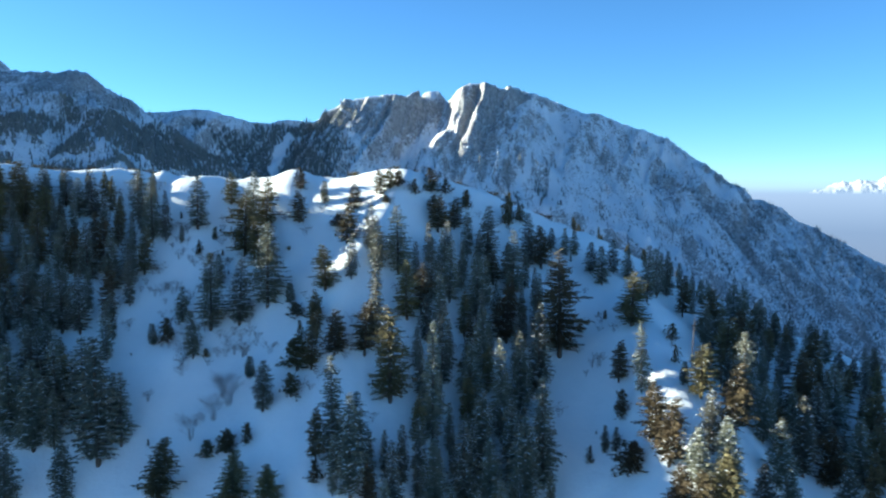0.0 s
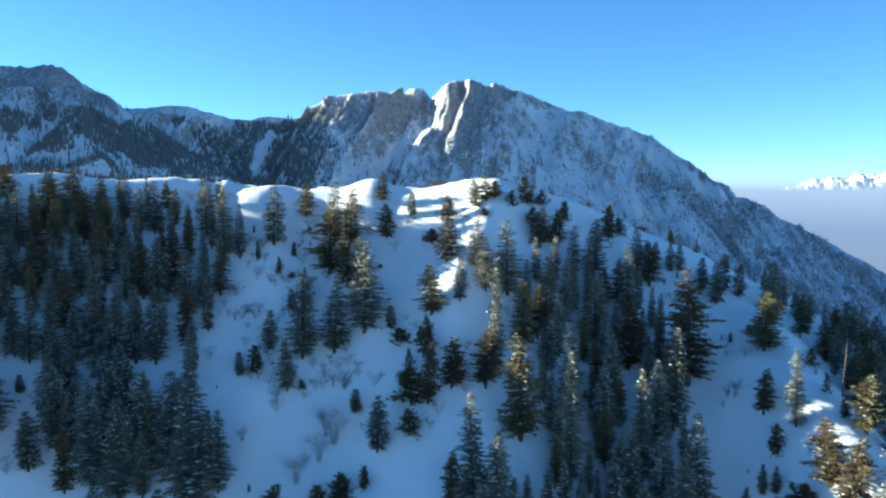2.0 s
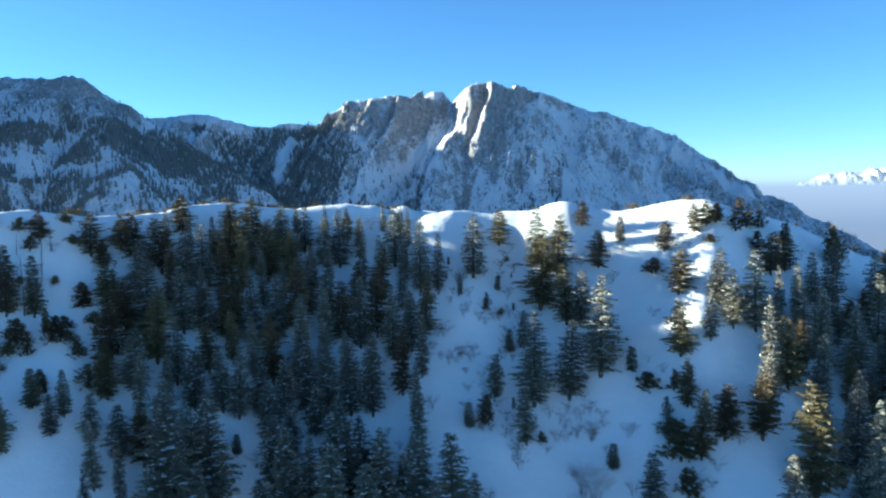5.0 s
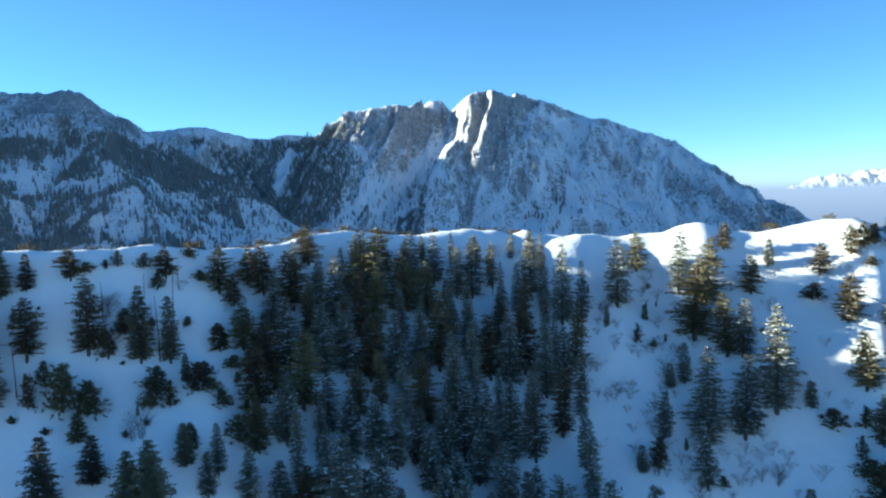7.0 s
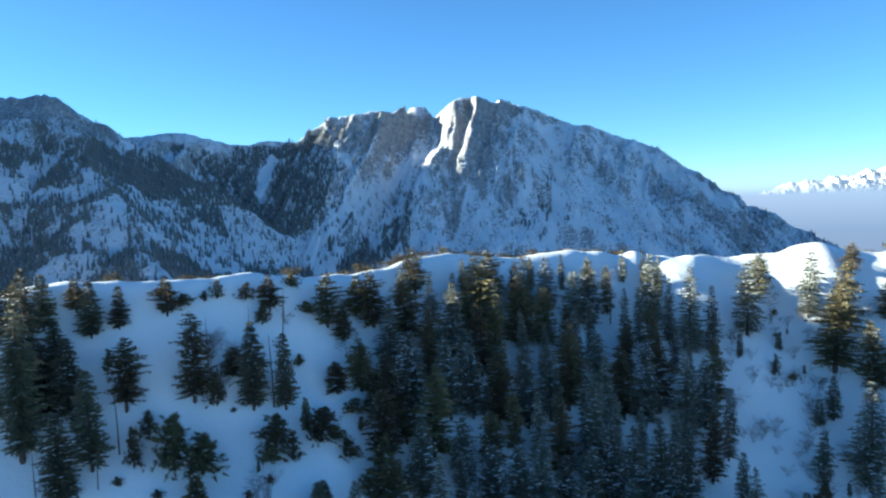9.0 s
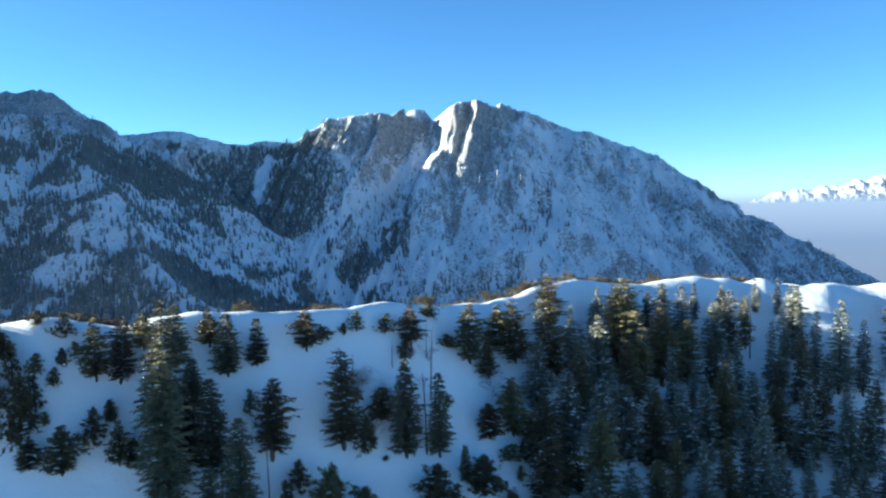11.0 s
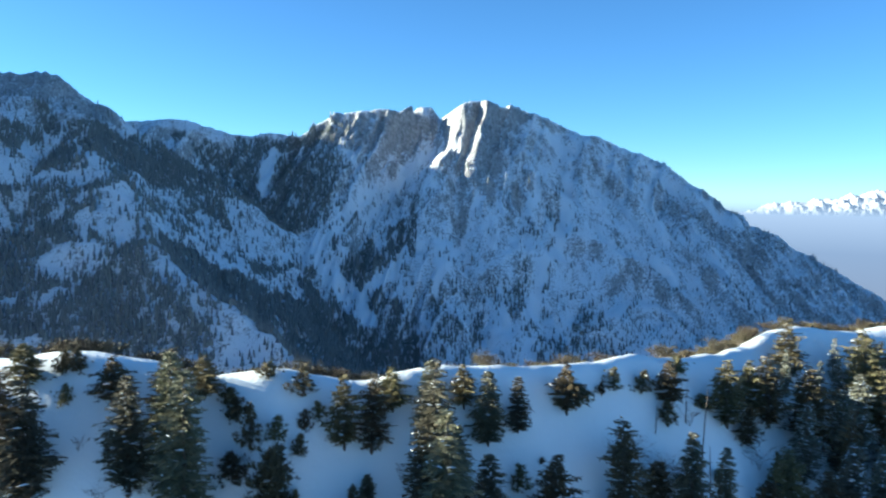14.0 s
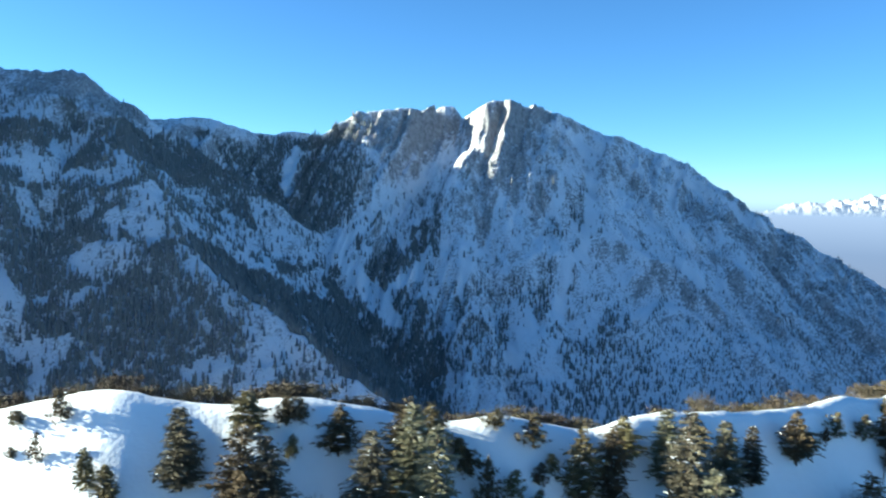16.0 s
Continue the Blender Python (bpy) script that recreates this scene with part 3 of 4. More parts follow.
def shrub(name, height, spread, leafy, mat, label, group, stems=14):
    """A shrub of many forked stems, bare or with dry leaves."""
    wood, green = Pile(), Pile()
    for i in range(stems):
        a, lean = rng.uniform(0, 6.283), rng.uniform(0.1, 1.0) * spread
        h = height * rng.uniform(0.55, 1.05)
        p0 = (0.25 * lean * math.cos(a), 0.25 * lean * math.sin(a), -0.3)
        p1 = (0.5 * lean * math.cos(a), 0.5 * lean * math.sin(a), 0.5 * h)
        p2 = (lean * math.cos(a), lean * math.sin(a), h * (1 - 0.25 * (lean / spread) ** 2))
        stem(wood, [p0, p1, p2], [0.026, 0.018, 0.008], 3)
        for k in range(5):
            v = rng.uniform(0.2, 1)
            q = tuple(p + (r - p) * v for p, r in zip(p1, p2))
            b = a + rng.uniform(-1.5, 1.5)
            s = 0.3 * height * rng.uniform(0.5, 1.1)
            t = (q[0] + s * math.cos(b), q[1] + s * math.sin(b), q[2] + 0.6 * s)
            wood.add([(q[0] - 0.02, q[1], q[2]), (q[0], q[1] + 0.02, q[2]), t], [(0, 1, 2)])
            for m in range(5):
                c, u = b + rng.uniform(-1.2, 1.2), rng.uniform(0.1, 1)
                e = tuple(p + (r - p) * u for p, r in zip(q, t))
                o = s * rng.uniform(0.4, 0.9)
                wood.add([(e[0], e[1], e[2] - 0.012), (e[0], e[1], e[2] + 0.012), (e[0] + o * math.cos(c), e[1] + o * math.sin(c), e[2] + o * rng.uniform(0.2, 1.0))], [(0, 1, 2)])
            for m in range(leafy):
                e = rng.normal(0, 0.22 * s + 0.09, 3)
                c = (t[0] + e[0], t[1] + e[1], t[2] + e[2])
                d = rng.normal(0, 0.11, (3, 3))
                green.add([(c[0] + d[j][0], c[1] + d[j][1], c[2] + d[j][2]) for j in range(3)], [(0, 1, 2)])
    parts = [("stem", wood.mesh("shrub_stems", TWIG), "")]
    if leafy:
        parts.append(("foliage", green.mesh("shrub_foliage", mat), ""))
    return height, 2 * spread, tagged(plant(name, parts), label, "shrub", group)


def stand(x, y, sink=0.15):
    return float(ridge_height(x, y)) - sink


def settle(models, x, y, height, width=None, sink=0.15):
    """A copy of the model nearest in height, scaled to its height and width, on the snow."""
    own, own_width, ob = min(models, key=lambda m: abs(math.log(m[0] / height)) + 0.5 * rng.rand())
    s = height / own
    wide = min(max(width / own_width, 0.6 * s), 1.8 * s) if width else s * rng.uniform(0.85, 1.15)
    return copy_thing(ob, Matrix.LocRotScale((x, y, stand(x, y, sink)), Euler((rng.uniform(-0.03, 0.03), rng.uniform(-0.03, 0.03), rng.uniform(0, 6.283))), (wide, wide, s)))


def put_first(models):
    """The models themselves are taken out again once they have been copied."""
    for _, _, ob in models:
        for part_ob in list(ob.children_recursive) + [ob]:
            bpy.data.objects.remove(part_ob)


TALL = "tall narrow dark green spruce with snow-dusted boughs on a snowy slope"
YOUNG = "young dark green spruce standing alone in the snow"
spruces = [spruce(22, 0.16, 0.28, TALL, SPRUCE), spruce(19, 0.165, 0.36, TALL, SPRUCE), spruce(17, 0.17, 0.26, TALL, SPRUCE), spruce(15, 0.17, 0.30, TALL, SPRUCE),
           spruce(12, 0.18, 0.25, TALL, SPRUCE), spruce(9, 0.19, 0.3, YOUNG, SPRUCE), spruce(6, 0.2, 0.15, YOUNG, SPRUCE), spruce(3, 0.22, 0.1, YOUNG, SPRUCE)]
CLEAR = "bushy dark green spruce lightly dusted with snow"
clear = [spruce(24, 0.165, 0.08, CLEAR, SUN_TINTED, 1.35), spruce(19, 0.17, 0.10, CLEAR, SUN_TINTED, 1.35), spruce(14, 0.18, 0.05, CLEAR, SUN_TINTED, 1.35),
         spruce(10, 0.2, 0.04, CLEAR, SUN_TINTED, 1.4), spruce(6, 0.22, 0.1, CLEAR, SUN_TINTED, 1.4)]
BUSHY = "bushy olive-brown mountain pine with a rounded crown near the snowy crest"
pines = [bushy(22, 0.17, 0.05, BUSHY, PINE, 1.15), bushy(17, 0.18, 0.07, BUSHY, PINE, 1.15), bushy(14, 0.2, 0.08, BUSHY, PINE, 1.15), bushy(11, 0.21, 0.1, BUSHY, PINE, 1.15),
         bushy(8, 0.24, 0.06, BUSHY, PINE, 1.15), bushy(5.5, 0.26, 0.06, BUSHY, PINE, 1.15)]
DWARF = "low wind-shaped mountain pine growing out of the snow"
dwarfs = [pine(7, 0.36, 0.06, DWARF), pine(5, 0.42, 0.06, DWARF), pine(3.6, 0.45, 0.06, DWARF), pine(2.4, 0.5, 0.05, DWARF)]
# x, y, height and width of every tree that stands clear
SPRUCES_0 = [
    (-299.6, 231.5, 10.2, 4.8), (-288.4, 224.8, 15.7, 7.2), (-276.7, 226.1, 15.6, 5.8), (-271.3, 226.8, 18.7, 5.8), (-269.2, 222.9, 22.8, 5.8), (-246.2, 227.7, 3.7, 1.9),
    (-238.1, 226.1, 24.3, 6.1), (-236.8, 233.6, 10.5, 4.1), (-236.5, 220.2, 28.3, 7.0), (-234.1, 225.4, 13.1, 5.6), (-233.7, 230.3, 8.8, 4.9), (-229.5, 225.2, 16.2, 5.6),
    (-228.4, 215.2, 15.7, 5.6), (-228.4, 234.2, 10.9, 4.2), (-224.6, 219.7, 18.2, 5.0), (-223.6, 235.7, 8.4, 3.1), (-208.4, 203.6, 16.5, 6.5), (-201.4, 209.2, 9.8, 4.7),
    (-198.0, 231.1, 17.1, 5.1), (-192.6, 204.2, 13.5, 5.6), (-192.0, 232.3, 15.3, 3.7), (-188.7, 204.3, 16.4, 8.3), (-187.9, 229.1, 6.5, 1.8), (-184.9, 214.4, 9.0, 3.6)]
SPRUCES_1 = [
    (-184.4, 217.5, 5.4, 2.8), (-180.0, 211.4, 9.5, 3.3), (-178.7, 215.5, 10.9, 3.1), (-172.7, 213.7, 10.9, 3.9), (-170.9, 245.1, 14.1, 6.9), (-166.8, 238.0, 18.3, 5.6),
    (-166.3, 225.4, 16.0, 5.9), (-165.8, 213.2, 12.7, 5.1), (-161.6, 249.8, 15.2, 7.1), (-158.8, 240.2, 17.2, 5.6), (-157.9, 229.8, 13.8, 6.0), (-156.7, 217.2, 16.7, 5.7),
    (-156.6, 251.6, 18, 7), (-153.9, 241.8, 16.0, 5.7), (-153.0, 204.5, 32.1, 10.3), (-152.8, 226.1, 14.9, 5.9), (-151.9, 215.5, 14.2, 5.7), (-148.4, 216.2, 13.0, 5.2),
    (-146.6, 227.6, 15.1, 5.4), (-145.2, 210.0, 25.9, 8.9), (-142.8, 227.4, 17.7, 5.4), (-142.1, 220.5, 5.1, 2.6), (-141.7, 243.1, 17.6, 5.7), (-137.5, 229.0, 13.9, 4.9)]
SPRUCES_2 = [
    (-137.1, 265.1, 16.6, 5.2), (-136.1, 245.6, 17.9, 5.2), (-135.2, 225.0, 13.7, 4.8), (-134.3, 207.3, 14.9, 5.2), (-132.8, 216.7, 16.9, 5.7), (-132.5, 229.5, 15.3, 4.9),
    (-131.3, 267.9, 13.7, 4.9), (-130.1, 222.2, 13.6, 5.3), (-129.3, 212.1, 21.7, 7.3), (-128.6, 236.6, 22.7, 6.1), (-127.2, 231.2, 19.5, 5.5), (-125.4, 264.9, 14, 5.6),
    (-124.6, 227.5, 12.6, 5.4), (-124.3, 210.5, 21.5, 5.8), (-123.4, 250.7, 15.4, 5.0), (-121.9, 231.9, 18.3, 5.5), (-121.2, 265.7, 16.7, 5.7), (-119.2, 218.8, 18.5, 6.6),
    (-118.6, 226.2, 12.6, 5.4), (-118.5, 206.0, 26.7, 9.1), (-116.3, 232.0, 19.6, 6.1), (-115.7, 213.0, 23.2, 7.2), (-114.5, 245.9, 19.5, 5.8), (-113.3, 193.0, 18.0, 7.7)]
SPRUCES_3 = [
    (-113.1, 217.8, 18.4, 5.8), (-111.5, 204.3, 25.0, 7.9), (-110.9, 231.9, 21.0, 5.5), (-107.6, 209.1, 25.5, 7.2), (-105.8, 243.7, 19.3, 5.5), (-105.3, 265.9, 17.6, 6.6),
    (-101.0, 217.9, 12.8, 5.3), (-101.0, 245.0, 15.9, 5.5), (-99.9, 209.1, 25.5, 8.5), (-99.1, 193.9, 16.5, 6.8), (-98.2, 259.3, 21.4, 5.6), (-93.2, 257.9, 17.4, 3.4),
    (-92.5, 201.1, 34.6, 10.3), (-91.3, 208.2, 16.4, 4.2), (-87.8, 204.7, 20.4, 5.2), (-87.3, 256.0, 5.9, 1.5), (-87.2, 228.1, 6.7, 2.5), (-83.2, 260.1, 18.0, 6.6),
    (-80.1, 233.8, 11.3, 3.7), (-76.7, 257.4, 4.1, 1.6), (-75.1, 243.1, 6.4, 2.4), (-73.8, 223.6, 14.2, 4.2), (-71.3, 243.8, 10.4, 3.3), (-70.7, 231.4, 23.7, 8.6)]
SPRUCES_4 = [
    (-65.2, 263.9, 16.8, 5.2), (-61.9, 231.0, 20.0, 7.8), (-56.0, 244.7, 14.9, 5.5), (-55.1, 215.5, 6.4, 3.1), (-53.6, 232.5, 25.6, 8.9), (-49.0, 204.6, 14.0, 7.1),
    (-46.2, 230.6, 6.5, 3.3), (-40.5, 262.9, 7.7, 2.7), (-27.4, 228.0, 12.6, 3.6), (-27.0, 186.0, 27.6, 6.2), (-22.3, 179.8, 25.9, 6.3), (-22.2, 186.1, 19.6, 7.4),
    (-22.0, 236.6, 14.6, 5.1), (-19.8, 232.8, 15.1, 5.0), (-19.0, 214.9, 28.9, 4.5), (-13.7, 233.7, 21.1, 6.9), (-12.6, 180.2, 18.2, 4.6), (-4.7, 219.5, 14.0, 4.6),
    (-3.7, 229.4, 19.6, 5.5), (-2.7, 197.5, 32.3, 5.5), (-1.7, 184.3, 18.6, 6.2), (-0.6, 210.4, 24.2, 5.8), (1.9, 231.9, 19.0, 5.2), (5.4, 186.8, 23.9, 6.3)]
SPRUCES_5 = [
    (7.5, 208.1, 19.8, 5.7), (7.7, 247.4, 14.6, 3.7), (9.8, 192.9, 24.5, 6.7), (10.4, 229.9, 19.7, 6.9), (11.7, 216.2, 20.4, 5.3), (11.8, 186.7, 18.8, 6.3),
    (14.4, 249.5, 17.5, 7.0), (15.7, 201.7, 28.5, 5.7), (17.6, 192.0, 22.9, 5.5), (20.6, 186.3, 23.8, 7.5), (21.2, 206.9, 24.4, 6.1), (21.9, 239.6, 20.8, 5.4),
    (25.5, 190.2, 28.5, 6.7), (26.5, 211.4, 26.7, 6.5), (28.1, 251.1, 18.0, 4.9), (36.8, 261.1, 7.5, 3.1), (41.5, 260.2, 9.4, 2.7), (41.6, 192.7, 7.3, 2.1),
    (44.0, 190.8, 6.5, 2.1), (44.8, 261.2, 8.5, 3.1), (48.8, 252.8, 10.7, 3.8), (51.5, 247.3, 12.9, 4.5), (52.4, 198.8, 19.1, 4.1), (56.8, 254.7, 11.7, 3.9)]
SPRUCES_6 = [
    (57.4, 167.7, 13.6, 5.3), (61.6, 254.9, 9.8, 4.7), (62.4, 195.6, 6.2, 2.2), (62.9, 174.5, 15.4, 7.2), (63.4, 236.6, 18.0, 4.7), (63.8, 166.6, 16.1, 5.9),
    (71.2, 253.8, 16.1, 5.1), (72.3, 166.8, 11.0, 5.8), (75.7, 257.7, 13.8, 4.0), (80.5, 172.1, 12.7, 6.0), (81.9, 181.5, 17.5, 6.2), (82.1, 203.8, 24.3, 7.1),
    (84.2, 262.6, 9.2, 4.5), (84.6, 198.5, 16.0, 5.3), (90.2, 266.2, 9.0, 5.4), (93.1, 193.7, 21.6, 6.7), (98.9, 259.5, 14.0, 5.4), (99.0, 181.9, 14.9, 6.6),
    (103.1, 206.4, 19.8, 7.1), (103.2, 262.1, 12.2, 4.2), (106.8, 257.8, 13.0, 5.4), (109.8, 197.1, 19.0, 7.0), (111.3, 254.7, 11.9, 5.0), (114.1, 219.1, 20.9, 7.6)]
SPRUCES_7 = [
    (116.7, 254.7, 11.9, 4.6), (122.2, 253.4, 12.4, 5.5), (127.2, 243.4, 10.2, 5.0), (127.4, 252.2, 11.8, 5.1), (131.5, 241.9, 9.2, 6.2), (136.5, 239.4, 14.5, 8.3)]
SPRUCES = SPRUCES_0 + SPRUCES_1 + SPRUCES_2 + SPRUCES_3 + SPRUCES_4 + SPRUCES_5 + SPRUCES_6 + SPRUCES_7
PINES_0 = [
    (-310.5, 231.3, 5.2, 2.0), (-307.7, 229.5, 4.9, 2.6), (-292.4, 225.9, 16.3, 5.7), (-292.2, 234.8, 5.8, 5.1), (-280.7, 233.2, 6.4, 4.4), (-272.9, 230.2, 13.8, 5.0),
    (-268.7, 234.8, 6.3, 4.4), (-256.9, 222.2, 4.7, 3.4), (-252.0, 222.1, 7.9, 6.1), (-249.3, 231.4, 10.5, 4.4), (-245.5, 231.6, 11.1, 4.2), (-244.0, 223.9, 7.3, 3.3),
    (-242.4, 235.0, 6.5, 6.2), (-241.8, 224.0, 4.7, 2.8), (-231.7, 236.5, 6.7, 3.7), (-220.6, 227.4, 14.1, 5.6), (-215.2, 238.9, 8.0, 4.3), (-208.8, 230.2, 17.4, 5.8),
    (-206.5, 216.2, 5.6, 3.3), (-202.3, 234.3, 5.9, 4.7), (-195.8, 245.1, 7.9, 4.4), (-184.1, 247.6, 11.5, 6.7), (-182.2, 237.0, 6.6, 4.0), (-180.6, 246.7, 7.6, 4.2)]
PINES_1 = [
    (-178.0, 252.1, 9.1, 5.1), (-177.3, 239, 10.9, 6.8), (-174.2, 251.3, 12.4, 7.7), (-173.0, 229.2, 14.3, 6.0), (-171.7, 222.5, 11.4, 5.2), (-171.7, 236.2, 13.5, 6.1),
    (-167, 250.6, 15.1, 7.8), (-164.1, 261.5, 10.7, 8), (-163.2, 232.3, 19.2, 6.8), (-161.0, 213.5, 14.0, 5.6), (-151.1, 233.7, 12.8, 4.9), (-150.6, 258, 19, 11.8),
    (-148.4, 242.0, 16.1, 6.2), (-145.4, 265.1, 13.5, 7.8), (-140.3, 258.2, 17.6, 7.1), (-133.6, 259.9, 15.2, 5.6), (-131.5, 248.0, 20.2, 6.4), (-119.0, 247.1, 16.7, 5.8),
    (-110.1, 248.6, 19.7, 5.9), (-74.5, 270.9, 11.3, 4.9), (-73.9, 193.6, 16.8, 9.5), (-65.3, 252.6, 22.4, 8.7), (-59.4, 258.4, 17.9, 6.4), (-59.3, 246.5, 16.8, 5.8)]
PINES_2 = [
    (-53.0, 186.8, 14.8, 7.4), (-49.9, 269.8, 7.9, 5.4), (-48.1, 257.2, 10.7, 8.1), (-42.3, 181.1, 10.6, 5.9), (-36.5, 209.7, 16.2, 4.5), (-36.4, 218.9, 11.8, 4.1),
    (-35.0, 227.3, 14.0, 6.0), (-30.4, 211.8, 13.0, 5.8), (-30.4, 242.2, 12.6, 6.6), (-29.7, 256.5, 9.0, 8.3), (-21.9, 211.3, 15.9, 6.4), (-20.9, 257.0, 8.7, 6.1),
    (-17.7, 256.4, 6.9, 6.8), (-14.2, 202.1, 26.3, 8.7), (-10.6, 222.5, 18.3, 6.0), (-1.7, 251.1, 12.4, 6.7), (3.6, 254.1, 10.6, 4.9), (15.8, 241.6, 10.8, 5.4),
    (18.7, 225.7, 18.1, 8.5), (32.3, 252.1, 14.4, 7.1), (34.2, 222.5, 32.3, 10.5), (48.3, 207.4, 12.1, 4.2), (52.0, 182.4, 15.6, 7.3), (52.3, 165.6, 11.6, 5.3)]
PINES_3 = [
    (53.0, 175.0, 16.8, 6.0), (55.6, 223.7, 16.6, 7.9), (57.2, 161.6, 10.7, 5.7), (61.5, 160.2, 14.3, 6.8), (65.7, 192.2, 14.2, 6.5), (73.1, 188.3, 18.0, 7.1),
    (82.1, 218.7, 20.2, 8.9), (85.1, 242.4, 17.6, 10.4), (101.2, 194.8, 16.9, 6.5), (101.8, 214.1, 24.0, 8.4), (114.5, 197.9, 17.1, 7.5), (121.4, 213.0, 18.8, 7.9)]
PINES = PINES_0 + PINES_1 + PINES_2 + PINES_3
DWARFS_0 = [
    (-322.0, 240.7, 2.0, 2.6), (-321.7, 238.0, 1.5, 1.5), (-317.9, 236.2, 3.9, 2.1), (-316.0, 238.9, 4.0, 2.5), (-287.2, 235.7, 3.1, 3.8), (-286.5, 232.8, 2.9, 1.6),
    (-285.4, 235.7, 3.2, 2.0), (-265.2, 234.2, 2.4, 3.0), (-264.2, 232.8, 2.9, 3.4), (-264.0, 227.6, 3.9, 3.9), (-261.9, 230.0, 6.1, 3.5), (-260.1, 236.0, 2.4, 3.0),
    (-258.8, 224.3, 10.9, 5.7), (-258.7, 230.5, 3.7, 2.5), (-257.6, 227.4, 5.6, 3.9), (-255.7, 226.2, 2.3, 0.9), (-255.5, 229.7, 3.3, 2.0), (-255.1, 234.9, 4.0, 3.9),
    (-254.9, 231.9, 3.1, 1.9), (-252.9, 233.2, 2.7, 2.1), (-248.3, 225.4, 5.7, 4.7), (-224.6, 231.0, 4.1, 3.1), (-217.7, 220.3, 7.4, 2.7), (-216.2, 225.0, 5.0, 4.3)]
DWARFS_1 = [
    (-212.4, 240.8, 2.4, 3.2), (-211.0, 220.8, 10.0, 6.2), (-208.5, 242.3, 2.3, 1.2), (-206.1, 243.3, 3.8, 3.2), (-206.0, 221.2, 7.1, 7.3), (-204.7, 230.3, 6.4, 3.5),
    (-200.7, 244.7, 3.8, 2.9), (-197.1, 242.6, 3.9, 3.4), (-194.2, 223.4, 2.9, 3.8), (-193.5, 225.9, 6.0, 5.6), (-191.8, 251.2, 2.9, 3.0), (-190.1, 223.9, 5.6, 4.0),
    (-189.7, 238.8, 2.3, 2.1), (-188.5, 247.8, 2.7, 3.2), (-185.1, 228.0, 6.4, 4.9), (-184.0, 231.1, 3.4, 3.0), (-182.4, 228.8, 3.0, 3.6), (-179.8, 226.9, 3.8, 3.6),
    (-179.1, 234.3, 3.1, 4.2), (-177.5, 231.9, 2.7, 1.6), (-177.1, 243.3, 5.1, 3.4), (-175.8, 222.5, 5.9, 5.6), (-175.7, 235.1, 4.3, 3.5), (-174.8, 239.0, 5.0, 6.0)]
DWARFS_2 = [
    (-173.3, 225.6, 9.3, 5.2), (-168.6, 232.8, 7.5, 5.9), (-83.1, 228.5, 7.6, 3.9), (-80.5, 252.2, 5.1, 2.4), (-70.0, 224.1, 2.9, 2.0), (-63.4, 200.7, 4.8, 6.2),
    (-57.5, 199.8, 6.0, 5.2), (-51.9, 199.0, 5.7, 2.5), (-43.4, 226.0, 4.3, 6.5), (-41.8, 216.1, 4.1, 5.2), (-41.4, 218.9, 5.6, 2.7), (-41.2, 204.4, 6.5, 4.8),
    (-40.7, 210.9, 8.9, 8.5), (-38.1, 222.8, 4.9, 4.1), (-34.6, 251.4, 4.5, 5.8), (-31.6, 182.4, 5.7, 3.8), (-18.6, 251.4, 2.5, 3.3), (-14.8, 256.7, 5.3, 6.9),
    (-9.2, 256.8, 5.1, 4.9), (-4.7, 265.5, 5.2, 5.9), (-3.9, 261.7, 4.7, 5.4), (-2.8, 256.9, 5.4, 7.1), (0.8, 264.5, 5.2, 4.3), (7.9, 262.8, 6.6, 3.5)]
DWARFS_3 = [
    (22.5, 263.7, 11.4, 4.7), (26.8, 267.4, 5.9, 4.0), (37.8, 192.0, 4.7, 2.1), (45.8, 183.0, 7.6, 8.0), (46.6, 197.5, 7.1, 3.4), (63.1, 205.4, 5.0, 2.6),
    (66.1, 218.6, 4.8, 4.4)]
DWARFS = DWARFS_0 + DWARFS_1 + DWARFS_2 + DWARFS_3

for x, y, h, w in SPRUCES:
    settle(clear if x < -180 else spruces, x, y, h, w)
for x, y, h, w in PINES:
    settle(pines, x, y, h, w)
for x, y, h, w in DWARFS:
    settle(dwarfs, x, y, h, w)


# the woods fill up: thick stands on the ribs, each with its bounds in x and below the crest, spacing and heights
STANDS = [(-170, -97, 9, 82, 4.8, 12, 19), (-34, 30, 28, 95, 4.3, 11, 17), (78, 160, 4, 85, 5.4, 10, 17), (44, 100, -6, 4, 6.0, 6, 10)]
planted = [(x, y) for x, y, h, w in SPRUCES + PINES + DWARFS]
for x0, x1, d0, d1, gap, h0, h1 in STANDS:
    tries = int(5 * (x1 - x0) * (d1 - d0) / gap ** 2)
    for k in range(tries):
        x, d = rng.uniform(x0, x1), rng.uniform(d0, d1)
        x_in = x + 5 * float(grain(0, d, 18, 91))
        y = float(crest_y(x)) - d
        if not x0 < x_in < x1 or grain(x, y, 30, 92) > 0.55 or any((x - a) ** 2 + (y - b) ** 2 < gap * gap for a, b in planted):
            continue
        planted.append((x, y))
        settle(spruces if rng.rand() < 0.72 else pines, x, y, min(rng.uniform(h0, h1), 3 + 0.58 * max(d, 3)))
# small trees strewn over the open slopes
for i in range(200):
    x, d = (rng.uniform(-300, -175), rng.uniform(8, 62)) if i < 130 else (rng.uniform(-98, 60), rng.uniform(14, 88))
    y = float(crest_y(x)) - d
    if grain(x, y, 24, 95) > 0.05 and all((x - a) ** 2 + (y - b) ** 2 > 6 for a, b in planted):
        planted.append((x, y))
        settle(dwarfs if rng.rand() < 0.6 else spruces, x, y, rng.uniform(0.9, 2.8))
put_first(spruces + clear + pines + dwarfs)

